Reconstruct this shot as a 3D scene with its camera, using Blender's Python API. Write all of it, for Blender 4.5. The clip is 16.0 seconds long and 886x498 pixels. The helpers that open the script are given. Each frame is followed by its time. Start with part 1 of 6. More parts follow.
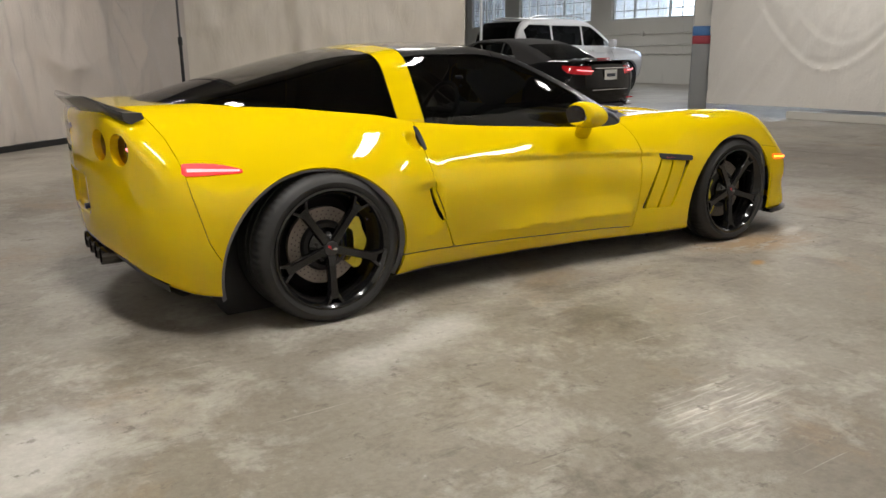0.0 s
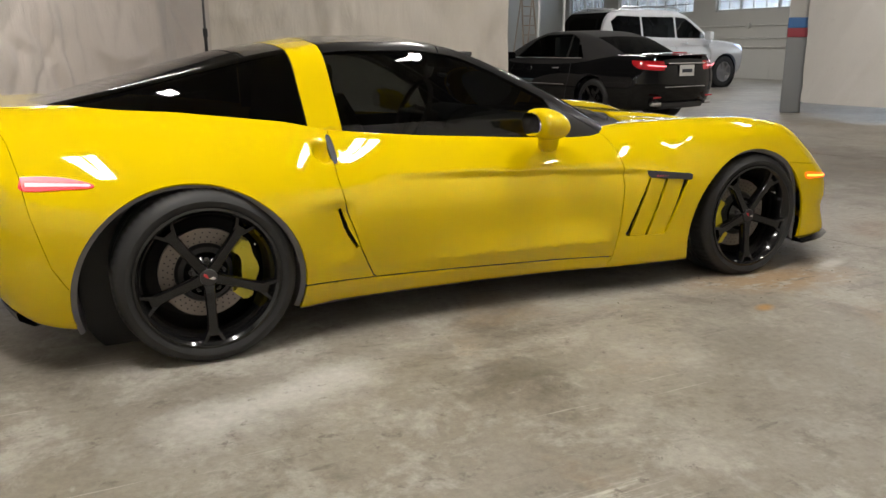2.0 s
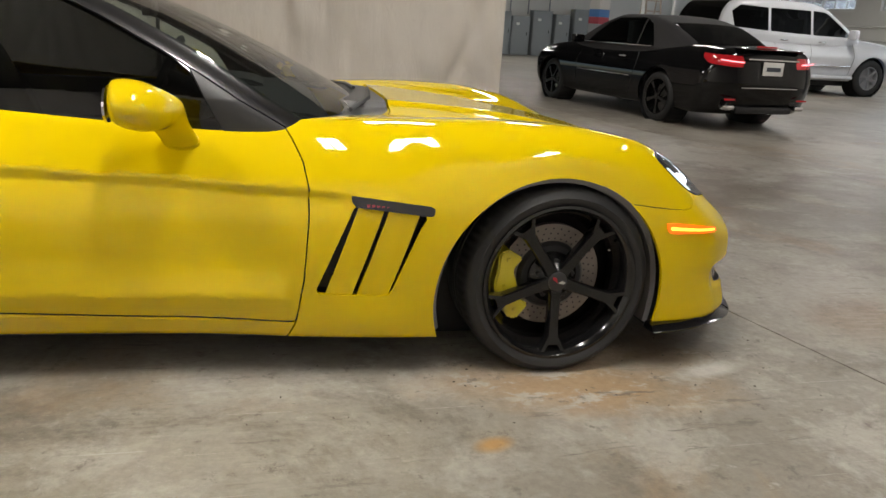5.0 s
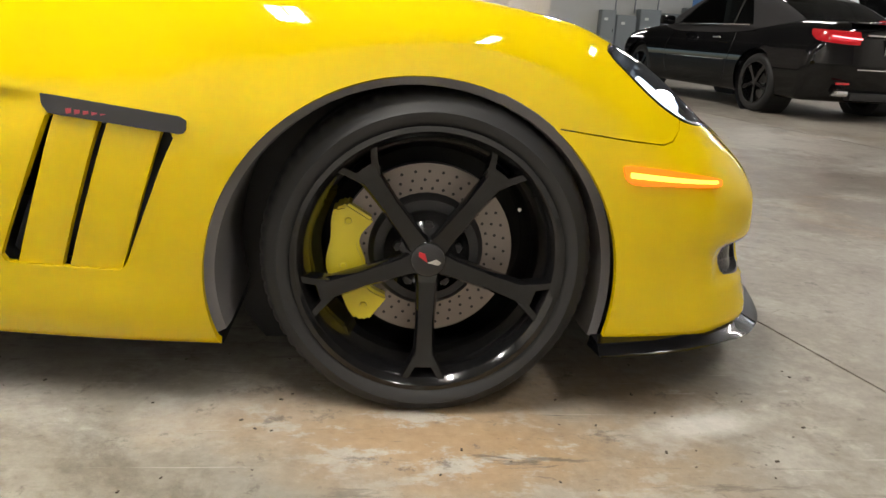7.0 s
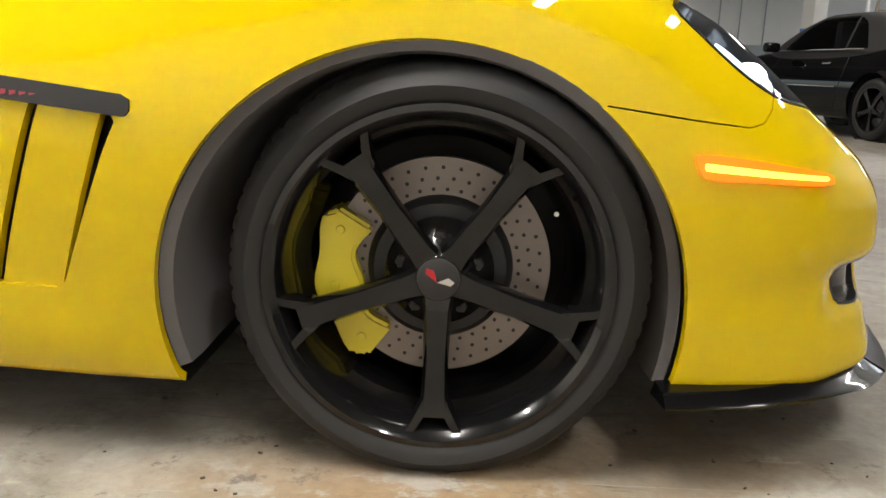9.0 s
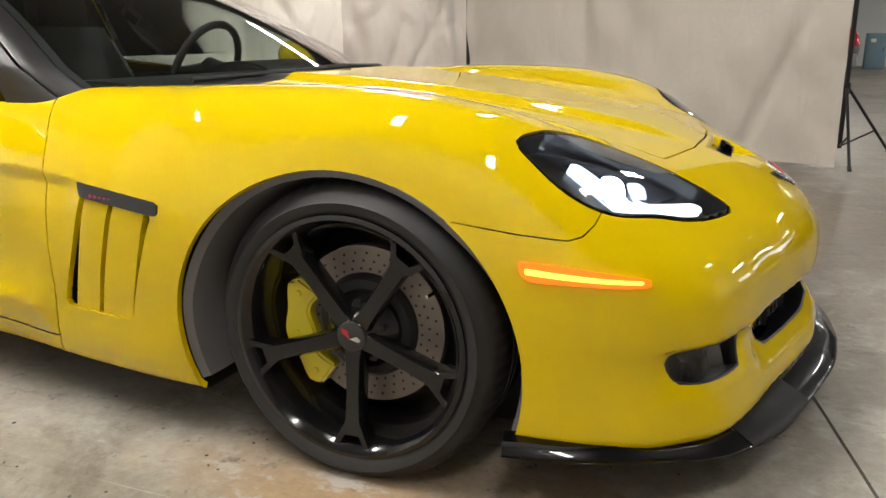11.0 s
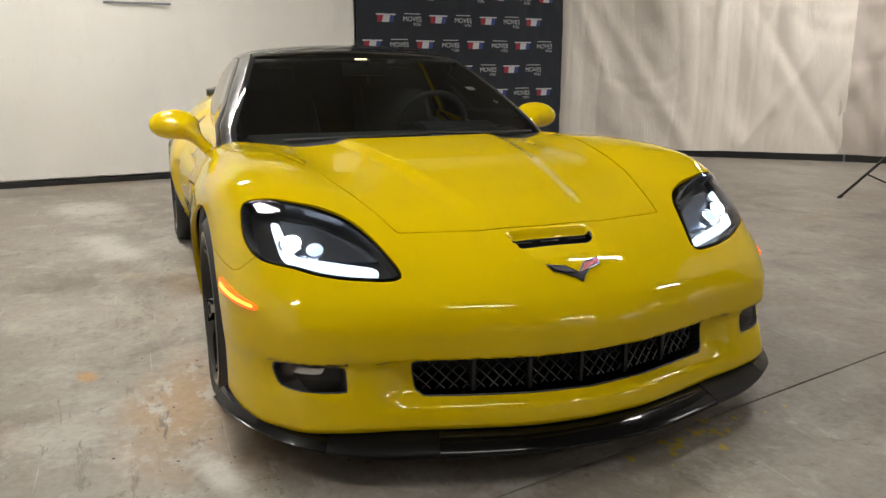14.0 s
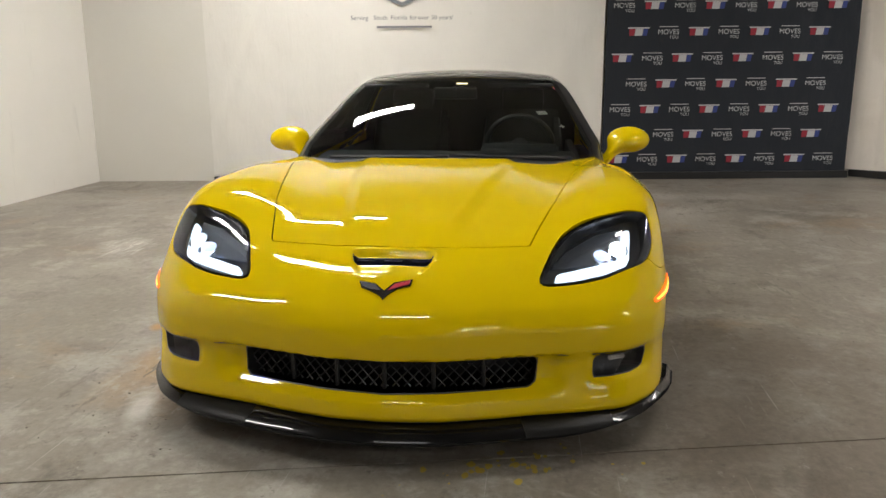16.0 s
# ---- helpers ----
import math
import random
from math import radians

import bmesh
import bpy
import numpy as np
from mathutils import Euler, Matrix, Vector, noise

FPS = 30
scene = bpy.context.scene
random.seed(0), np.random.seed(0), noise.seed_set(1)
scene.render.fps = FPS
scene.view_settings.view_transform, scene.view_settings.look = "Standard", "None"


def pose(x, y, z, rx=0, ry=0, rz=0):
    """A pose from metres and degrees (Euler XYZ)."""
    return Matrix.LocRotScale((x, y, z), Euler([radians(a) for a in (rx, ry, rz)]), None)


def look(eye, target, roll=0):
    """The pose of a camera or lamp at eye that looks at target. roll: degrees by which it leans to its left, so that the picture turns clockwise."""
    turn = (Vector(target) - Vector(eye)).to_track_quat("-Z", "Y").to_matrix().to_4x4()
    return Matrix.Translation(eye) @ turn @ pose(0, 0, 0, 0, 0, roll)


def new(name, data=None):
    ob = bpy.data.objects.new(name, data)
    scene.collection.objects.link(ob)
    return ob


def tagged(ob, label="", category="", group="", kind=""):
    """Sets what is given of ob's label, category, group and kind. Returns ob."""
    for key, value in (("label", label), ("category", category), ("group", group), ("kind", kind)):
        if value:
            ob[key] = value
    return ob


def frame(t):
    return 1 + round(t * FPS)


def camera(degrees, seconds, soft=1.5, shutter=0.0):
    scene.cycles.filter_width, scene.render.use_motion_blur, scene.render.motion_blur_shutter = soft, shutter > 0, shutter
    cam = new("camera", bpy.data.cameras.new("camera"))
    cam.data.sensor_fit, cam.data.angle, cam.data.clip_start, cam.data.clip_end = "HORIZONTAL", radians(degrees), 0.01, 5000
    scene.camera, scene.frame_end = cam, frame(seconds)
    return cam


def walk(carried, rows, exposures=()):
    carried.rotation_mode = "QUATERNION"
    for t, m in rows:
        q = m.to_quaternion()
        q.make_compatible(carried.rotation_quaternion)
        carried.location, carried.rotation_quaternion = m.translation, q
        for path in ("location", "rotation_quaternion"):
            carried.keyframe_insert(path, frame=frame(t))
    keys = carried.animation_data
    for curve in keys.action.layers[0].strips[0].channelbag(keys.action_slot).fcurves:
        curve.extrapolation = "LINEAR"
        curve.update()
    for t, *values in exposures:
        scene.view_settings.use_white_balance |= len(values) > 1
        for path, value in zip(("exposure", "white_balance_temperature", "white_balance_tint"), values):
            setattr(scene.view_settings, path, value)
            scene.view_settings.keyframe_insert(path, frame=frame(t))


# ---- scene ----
cam = camera(59.33, 16.0)
# seconds, x, y, z, yaw, pitch, roll
ROWS = [
    (0.0, -2.713, -3.930, 1.151, -32.87, -14.15, 0.64),
    (0.5, -2.581, -3.884, 1.149, -31.93, -14.74, 1.43),
    (1.0, -2.366, -3.820, 1.171, -30.30, -14.87, 1.73),
    (1.5, -2.032, -3.808, 1.164, -27.80, -14.77, 1.33),
    (2.0, -1.719, -3.792, 1.164, -24.94, -14.69, 0.33),
    (2.5, -1.389, -3.724, 1.176, -22.19, -14.80, -0.67),
    (3.0, -1.009, -3.657, 1.161, -19.85, -15.06, -1.53),
    (3.5, -0.668, -3.561, 1.161, -17.99, -15.36, -2.23),
    (4.0, -0.336, -3.415, 1.153, -16.42, -15.59, -2.78),
    (4.5, 0.053, -3.301, 1.125, -14.89, -15.94, -3.34),
    (5.0, 0.391, -3.153, 1.098, -13.10, -16.30, -3.48),
    (7.5, 1.305, -2.159, 0.662, -3.18, -15.61, -3.32),
    (8.0, 1.332, -2.043, 0.615, -1.82, -13.36, -3.26),
    (8.5, 1.346, -2.006, 0.599, -0.33, -13.00, -2.57),
    (11.0, 2.091, -2.218, 0.891, 22.30, -14.90, 0.44),
    (11.5, 2.443, -2.182, 0.956, 29.73, -14.40, 0.63),
    (12.0, 2.762, -2.066, 1.001, 36.71, -14.10, -0.01),
    (12.5, 3.100, -1.922, 1.039, 44.84, -13.72, -0.00),
    (13.0, 3.421, -1.739, 1.086, 53.11, -13.09, 0.03),
    (13.5, 3.696, -1.452, 1.104, 61.13, -13.15, -0.16),
    (14.0, 3.963, -1.112, 1.104, 68.70, -13.30, 0.07),
    (14.5, 4.153, -0.727, 1.143, 75.97, -13.62, -0.14),
    (15.0, 4.268, -0.328, 1.159, 83.07, -13.60, -0.10),
    (15.5, 4.374, 0.066, 1.198, 90.13, -13.34, 0.25),
    (16.0, 4.435, 0.468, 1.208, 96.96, -12.91, 0.38),
]
walk(cam, [(t, pose(x, y, z, 90 + pitch, roll, yaw)) for t, x, y, z, yaw, pitch, roll in ROWS], exposures=[(0.0, .04), (3.5, .03), (5.0, .14), (7.3, .66), (8.7, .75), (11.0, .46), (11.5, .18), (14.0, .15), (16.0, .22)])

# ---- light: grey daylight outside the windows, strip lights under the ceiling ----
CEILING = 3.9
world = bpy.data.worlds.new("sky")
scene.world = world
world.use_nodes = True
sky = world.node_tree.nodes.new("ShaderNodeTexSky")
sky.sky_type, sky.sun_disc, sky.sun_elevation, sky.sun_rotation = "NISHITA", False, radians(35), radians(80)
world.node_tree.nodes["Background"].inputs[1].default_value = .12
world.node_tree.links.new(sky.outputs[0], world.node_tree.nodes["Background"].inputs[0])
sun = new("sun", bpy.data.lights.new("sun", "SUN"))
sun.data.energy, sun.data.angle, sun.data.color = 1.0, radians(12), (1, .96, .9)
sun.matrix_world = look((30, 5, 20), (0, 0, 0))


# twin-tube strip lights, several added only as fill: x, y, turn, length, watts
STRIPS = [(-2.2, -1.6, 90, 1.15, 105), (-1.6, 5.6, 0, 1.3, 85), (.6, -1.5, 90, 1.3, 70), (1.3, 2.3, 90, 1.2, 34), (2.6, -3.2, 90, 1.2, 44), (4.4, -.3, 90, 1.2, 23), (3.9, 6.2, 90, 1.6, 60), (7.8, 3.2, 90, 1.6, 60),
          (7.4, 9.6, 90, 2.2, 60), (12.5, 10.5, 90, 2.2, 90), (14.5, 16.5, 0, 2.2, 110), (3.4, 15.5, 90, 2.2, 70), (8.6, 22.5, 0, 2.2, 110)]
SOUTH = -4.5


# ---- materials ----
def material(name, base, rough=.5, metal=0., coat=0., **more):
    m = bpy.data.materials.new(name)
    m.use_nodes = True
    b = m.node_tree.nodes["Principled BSDF"]
    b.inputs["Base Color"].default_value = (*base, 1)
    b.inputs["Roughness"].default_value = rough
    b.inputs["Metallic"].default_value = metal
    b.inputs["Coat Weight"].default_value = coat
    b.inputs["Coat Roughness"].default_value = .03
    for k, v in more.items():
        b.inputs[k.replace("_", " ")].default_value = v
    return m


def node(m, kind, **settings):
    n = m.node_tree.nodes.new(kind)
    for k, v in settings.items():
        if k in n.inputs:
            n.inputs[k].default_value = v
        else:
            setattr(n, k, v)
    return n


def link(m, a, b):
    m.node_tree.links.new(a, b)


def principled(m):
    return m.node_tree.nodes["Principled BSDF"]


def where(m, scale=(1, 1, 1), turn=0., local=True):
    t = node(m, "ShaderNodeTexCoord")
    mp = node(m, "ShaderNodeMapping")
    mp.inputs["Scale"].default_value = scale
    mp.inputs["Rotation"].default_value = (0, 0, radians(turn))
    link(m, t.outputs["Object"], mp.inputs[0])
    return mp.outputs[0]


def noise_at(m, at, scale, detail=4., rough=.55, distort=0.):
    n = node(m, "ShaderNodeTexNoise")
    n.inputs["Scale"].default_value, n.inputs["Detail"].default_value, n.inputs["Roughness"].default_value, n.inputs["Distortion"].default_value = scale, detail, rough, distort
    link(m, at, n.inputs["Vector"])
    return n.outputs["Fac"]


def ramp(m, fac, *stops):
    r = node(m, "ShaderNodeValToRGB")
    while len(r.color_ramp.elements) < len(stops):
        r.color_ramp.elements.new(.5)
    for e, (pos, col) in zip(r.color_ramp.elements, stops):
        e.position = pos
        e.color = (*col, 1) if not isinstance(col, (int, float)) else (col, col, col, 1)
    link(m, fac, r.inputs[0])
    return r.outputs[0]


def mixed(m, fac, a, b, mode="MIX"):
    x = node(m, "ShaderNodeMix", data_type="RGBA", blend_type=mode)
    for val, sock in ((fac, x.inputs[0]), (a, x.inputs[6]), (b, x.inputs[7])):
        if hasattr(val, "links"):
            link(m, val, sock)
        else:
            sock.default_value = (*val, 1) if isinstance(val, tuple) else val
    return x.outputs[2]


def bumped(m, height, strength=.3, distance=.01):
    b = node(m, "ShaderNodeBump", Strength=strength, Distance=distance)
    link(m, height, b.inputs["Height"])
    link(m, b.outputs[0], principled(m).inputs["Normal"])


def times(m, *facs):
    out = facs[0]
    for f in facs[1:]:
        x = node(m, "ShaderNodeMath", operation="MULTIPLY")
        link(m, out, x.inputs[0])
        if hasattr(f, "links"):
            link(m, f, x.inputs[1])
        else:
            x.inputs[1].default_value = f
        out = x.outputs[0]
    return out


def patch(m, x, y, rx, ry, turn=0., ragged=.5):
    """A patch with a ragged edge round a place on the floor: 1 in its middle, 0 outside."""
    t = node(m, "ShaderNodeTexCoord")
    mp = node(m, "ShaderNodeMapping", vector_type="TEXTURE")
    mp.inputs["Location"].default_value = (x, y, 0)
    mp.inputs["Rotation"].default_value = (0, 0, radians(turn))
    mp.inputs["Scale"].default_value = (rx, ry, 1)
    link(m, t.outputs["Object"], mp.inputs[0])
    ln = node(m, "ShaderNodeVectorMath", operation="LENGTH")
    link(m, mp.outputs[0], ln.inputs[0])
    ns = noise_at(m, t.outputs["Object"], 2.2, 9, .68)
    add = node(m, "ShaderNodeMath", operation="MULTIPLY_ADD")
    link(m, ns, add.inputs[0])
    add.inputs[1].default_value = ragged * 2.4
    link(m, ln.outputs["Value"], add.inputs[2])
    return ramp(m, add.outputs[0], (.45 + ragged * 1.0 - .22, 1), (min(.99, .45 + ragged * 1.0 + .22), 0))


def concrete():
    m = material("worn_concrete", (.35, .33, .3), .4, Specular_IOR_Level=.32)
    at = where(m)
    big = noise_at(m, at, .5, 7, .64, .3)
    mid = noise_at(m, at, 2.6, 12, .74, .25)
    fine = noise_at(m, at, 30, 6, .72)
    base = ramp(m, big, (.32, (.185, .163, .135)), (.5, (.262, .240, .206)), (.66, (.33, .308, .272)))
    # pale skin of cement, worn off in flakes
    flake = ramp(m, mid, (.50, 0), (.60, .75))
    base = mixed(m, flake, base, (.405, .388, .352))
    # dark damp areas and grime
    grime = ramp(m, noise_at(m, at, 1.3, 13, .76, .35), (.36, .85), (.47, 0))
    base = mixed(m, grime, base, (.135, .118, .096))
    base = mixed(m, times(m, patch(m, -.35, -1.5, .8, .35, -12), .6), base, (.15, .136, .112))
    # broad darker, browner areas beside and ahead of the car
    base = mixed(m, times(m, patch(m, 1.7, 2.4, 2.2, 1.5, 10), .65), base, (.16, .138, .115))
    base = mixed(m, times(m, patch(m, 2.6, 1.8, 6.6, 3.6, 12), .62), base, (.150, .121, .097))
    base = mixed(m, times(m, patch(m, 5.3, .9, 6.5, 5.5, -15), .8), base, (.165, .138, .112))
    # darker colour here offsets the pool of light below a strip light
    base = mixed(m, times(m, patch(m, .7, -1.95, 2.6, 1.3, 8), .5), base, (.17, .152, .126))
    # rust-coloured ground
    tan = ramp(m, noise_at(m, where(m, (1, 1, 1), 20), .8, 9, .7, .3), (.55, 0), (.66, .5))
    base = mixed(m, tan, base, (.31, .215, .125))
    warm = times(m, patch(m, 1.35, -1.05, 1.0, .42, -8, .35), .8)
    base = mixed(m, warm, base, (.40, .275, .155))
    base = mixed(m, times(m, warm, ramp(m, noise_at(m, where(m, (1, 1.6, 1)), 7, 8, .72), (.52, 0), (.58, .9))), base, (.47, .48, .47))
    base = mixed(m, times(m, patch(m, 2.9, -.55, 1.0, .6, 40, .4), .6), base, (.24, .165, .105))
    base = mixed(m, patch(m, 1.02, -1.36, .12, .07, 20, .2), base, (.42, .25, .10))
    # pale drag marks; the sheen of reflected lamps is painted in with them
    sc = ramp(m, noise_at(m, where(m, (1.0, 15, 1), 20), 3.4, 7, .72, .3), (.50, 0), (.64, 1))
    here = patch(m, -.62, -2.42, .75, .42, 12, .4)
    # even pale tone stands in for the reflected light
    base = mixed(m, times(m, here, .35), base, (.50, .48, .45))
    base = mixed(m, times(m, here, sc), base, (.66, .64, .60))
    area = ramp(m, noise_at(m, at, .45, 4, .55), (.58, 0), (.70, .3))
    base = mixed(m, times(m, area, sc), base, (.50, .48, .45))
    scuff = ramp(m, noise_at(m, where(m, (1.2, 9, 1), 38), 2.6, 9, .74, .5), (.36, .8), (.42, 0))
    base = mixed(m, times(m, scuff, ramp(m, noise_at(m, at, .9, 3, .5), (.45, 0), (.6, 1))), base, (.11, .098, .082))
    scratch = ramp(m, noise_at(m, where(m, (.5, 22, 1), -32), 3.0, 5, .6, .2), (.66, 0), (.70, .5))
    base = mixed(m, scratch, base, (.52, .50, .47))
    # ragged pale patches at four places
    for x, y, rx, ry in ((-2.6, -1.5, 1.2, .8), (-1.2, -1.35, 1.2, .5), (2.55, -1.5, .5, .3), (1.9, -.98, .35, .12)):
        base = mixed(m, times(m, patch(m, x, y, rx, ry, 15, .45), .75), base, (.52, .51, .48))
    grain = mixed(m, .38, base, ramp(m, fine, (.3, (.10, .09, .08)), (.7, (.66, .64, .60))), "SOFT_LIGHT")
    link(m, grain, principled(m).inputs["Base Color"])
    link(m, ramp(m, mid, (.30, .34), (.52, .42), (.70, .58)), principled(m).inputs["Roughness"])
    h = mixed(m, .5, fine, mid)
    pits = ramp(m, noise_at(m, at, 11, 12, .78), (.36, .8), (.43, 0))
    grain = mixed(m, pits, grain, (.12, .105, .088))
    chips = ramp(m, noise_at(m, where(m, (1, 1.3, 1), 50), 8, 12, .78), (.60, 0), (.66, .42))
    grain = mixed(m, chips, grain, (.50, .485, .455))
    link(m, grain, principled(m).inputs["Base Color"])
    bumped(m, h, .24, .006)
    return m


def cloth(name, base, relief=.32):
    m = material(name, base, .85, Sheen_Weight=.15)
    at = where(m)
    soft = noise_at(m, at, 1.2, 5, .6)
    c = mixed(m, soft, tuple(v * .9 for v in base), tuple(min(1, v * 1.06) for v in base))
    dirt = ramp(m, noise_at(m, at, 5, 6, .7), (.62, 0), (.74, .25))
    link(m, mixed(m, dirt, c, tuple(v * .6 for v in base)), principled(m).inputs["Base Color"])
    bumped(m, mixed(m, .4, noise_at(m, where(m, (3.2, 3.2, .8)), 2.6, 7, .6, 1.2), noise_at(m, where(m, (1, 1, .6)), 7, 8, .64, .8)), relief, .06)
    return m


def painted_wall(name, base):
    m = material(name, base, .6)
    at = where(m)
    c = mixed(m, noise_at(m, at, .9, 6, .6), tuple(v * .86 for v in base), base)
    stain = ramp(m, noise_at(m, where(m, (3, 3, .5)), 1.6, 7, .7), (.60, 0), (.75, .45))
    link(m, mixed(m, stain, c, tuple(v * .55 for v in base)), principled(m).inputs["Base Color"])
    bumped(m, noise_at(m, at, 40, 4, .6), .15, .004)
    return m


CONCRETE = concrete()
CURTAIN = cloth("beige_muslin", (.68, .635, .58))
CURTAIN_FAR = cloth("grey_beige_muslin", (.575, .515, .47))
# the same muslin, lightened in colour for the more brightly lit stretch
CURTAIN_LIT = cloth("grey_beige_muslin_lit", (.80, .74, .67))
SHEET = cloth("off_white_sheet", (.78, .755, .72))
BANNER = cloth("white_vinyl", (.74, .72, .68), .15)
NAVY = cloth("dark_blue_cloth", (.012, .016, .024))
WALL = painted_wall("white_painted_block", (.70, .68, .63))
# south wall, whitened to bounce more light onto the car's flank
WALL_BOUNCE = painted_wall("bounce_white_wall", (.84, .82, .78))
WALL_FAR = painted_wall("old_white_wall", (.70, .69, .66))
# ceiling out of view, darkened so the car's coat mirrors less of it
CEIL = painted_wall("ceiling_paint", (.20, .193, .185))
GREY_PAINT = painted_wall("grey_paint", (.30, .31, .32))
BLUE_PAINT = material("blue_band", (.07, .20, .48), .5)
RED_PAINT = material("red_band", (.38, .05, .07), .5)
STEEL = material("painted_steel", (.08, .08, .085), .45, .3)
CHROME = material("chrome", (.75, .75, .76), .12, 1.)
BLACK_METAL = material("black_metal", (.020, .020, .021), .4, .2)
FRAME_WHITE = material("window_frame_paint", (.55, .56, .56), .6)


def car_paint(name, base, rough=.28, coat=1., flake=0.):
    m = material(name, base, rough, 0, coat, Coat_IOR=1.45)
    at = where(m)
    dust = noise_at(m, at, 7, 6, .65)
    link(m, mixed(m, dust, base, tuple(min(1, v * 1.03 + .002) for v in base)), principled(m).inputs["Base Color"])
    link(m, ramp(m, noise_at(m, at, 3, 6, .7), (.35, .012), (.75, .04)), principled(m).inputs["Coat Roughness"])
    return m


YELLOW = car_paint("yellow_paint", (.66, .472, .0), .45)
principled(YELLOW).inputs["Specular IOR Level"].default_value = .0
GLOSS_BLACK = car_paint("gloss_black", (.006, .006, .007), .3)
SATIN_BLACK = material("satin_black_plastic", (.020, .020, .021), .45)
RUBBER = material("tyre_rubber", (.013, .013, .0135), .58)
RIM_BLACK = material("black_wheel_enamel", (.006, .006, .0063), .16, 0, .6, Specular_IOR_Level=.25)
LINER = material("grey_felt_liner", (.16, .155, .155), .95)
DISC = material("brake_disc_iron", (.23, .20, .18), .42, .6)
CALIPER = car_paint("caliper_yellow", (.68, .56, .02), .4, .5)
CARBON = material("carbon_fibre", (.003, .003, .0035), .25, 0, .55, Specular_IOR_Level=.1)
LEATHER = material("black_leather", (.030, .030, .032), .55)
INTERIOR = material("dark_trim", (.035, .035, .037), .7)


def glass(name, tint, rough=0.):
    m = bpy.data.materials.new(name)
    m.use_nodes = True
    nt = m.node_tree
    nt.nodes.remove(nt.nodes["Principled BSDF"])
    tr, gl, mx = nt.nodes.new("ShaderNodeBsdfTransparent"), nt.nodes.new("ShaderNodeBsdfGlossy"), nt.nodes.new("ShaderNodeMixShader")
    fr = nt.nodes.new("ShaderNodeFresnel")
    fr.inputs[0].default_value = 1.5
    tr.inputs[0].default_value = (*tint, 1)
    gl.inputs[0].default_value = (1, 1, 1, 1)
    gl.inputs[1].default_value = .02 + rough
    nt.links.new(fr.outputs[0], mx.inputs[0])
    nt.links.new(tr.outputs[0], mx.inputs[1])
    nt.links.new(gl.outputs[0], mx.inputs[2])
    nt.links.new(mx.outputs[0], nt.nodes["Material Output"].inputs[0])
    return m


WINDSHIELD = glass("windshield_glass", (.72, .79, .76))
TINTED = glass("tinted_glass", (.15, .155, .155))
SIDE_TINT = glass("dark_side_glass", (.07, .072, .072))
DARK_TINT = glass("dark_tinted_glass", (.03, .03, .03))
LENS = glass("clear_lens", (.9, .92, .94))


def lit(name, colour, strength, base=(.5, .5, .5)):
    m = material(name, base, .3)
    principled(m).inputs["Emission Color"].default_value = (*colour, 1)
    principled(m).inputs["Emission Strength"].default_value = strength
    return m


LED = lit("daytime_led", (.72, .86, 1.0), 1.5)
BEAM = lit("headlamp_beam", (.82, .9, 1.0), 15)
AMBER = lit("amber_marker", (1.0, .14, .005), 1.2, (.5, .1, .0))
AMBER_CORE = lit("amber_tube", (1.0, .38, .04), 3.4, (.5, .2, .0))
RED_LAMP = lit("red_marker", (.75, .01, .02), 1.0, (.35, .01, .01))
RED_CORE = lit("red_tube", (1.0, .22, .25), 2.6, (.5, .1, .1))
TAIL_RED = material("dark_red_lens", (.02, .002, .003), .12, 0, 1.)
SMOKE = glass("smoked_lens", (.25, .26, .27))
LENS_BALL = lit("projector_glass", (.55, .70, 1.0), 1.2, (.35, .40, .55))
MIRROR = material("mirror_silver", (.85, .85, .86), .02, 1.)
CHROME_DARK = material("dark_chrome", (.10, .095, .09), .22, 1.)
REFLECTOR = material("dark_reflector", (.22, .24, .29), .2, .9)
PAD_BLACK = material("pad_black", (.0025, .0025, .0025), .4, 0, 0, Specular_IOR_Level=.2)

# ---- smooth shapes as fields: negative inside, zero on the skin ----
def curve(pairs):
    """A smooth curve through (position, value) pairs that does not overshoot."""
    xs = np.array([p[0] for p in pairs], float)
    ys = np.array([p[1] for p in pairs], float)
    h = np.diff(xs)
    s = np.diff(ys) / h
    m = np.zeros(len(xs))
    same = s[1:] * s[:-1] > 0
    w1, w2 = 2 * h[1:] + h[:-1], h[1:] + 2 * h[:-1]
    m[1:-1] = np.where(same, (w1 + w2) / (w1 / np.where(same, s[:-1], 1) + w2 / np.where(same, s[1:], 1)), 0)
    m[0], m[-1] = s[0], s[-1]

    def at(x):
        x = np.asarray(x, float)
        i = np.clip(np.searchsorted(xs, x) - 1, 0, len(h) - 1)
        t = (np.clip(x, xs[0], xs[-1]) - xs[i]) / h[i]
        v = (ys[i] * (1 + 2 * t) * (1 - t) ** 2 + m[i] * h[i] * t * (1 - t) ** 2
             + ys[i + 1] * t * t * (3 - 2 * t) + m[i + 1] * h[i] * t * t * (t - 1))
        return v + np.where(x < xs[0], m[0] * (x - xs[0]), 0) + np.where(x > xs[-1], m[-1] * (x - xs[-1]), 0)
    return at


def smax(a, b, k):
    h = np.maximum(k - np.abs(a - b), 0) / k
    return np.maximum(a, b) + h * h * k / 4


def smin(a, b, k):
    return -smax(-a, -b, k)


def step(lo, hi, x):
    t = np.clip((x - lo) / (hi - lo), 0, 1)
    return t * t * (3 - 2 * t)


def bump(x, centre, width):
    return np.exp(-((x - centre) / width) ** 2)


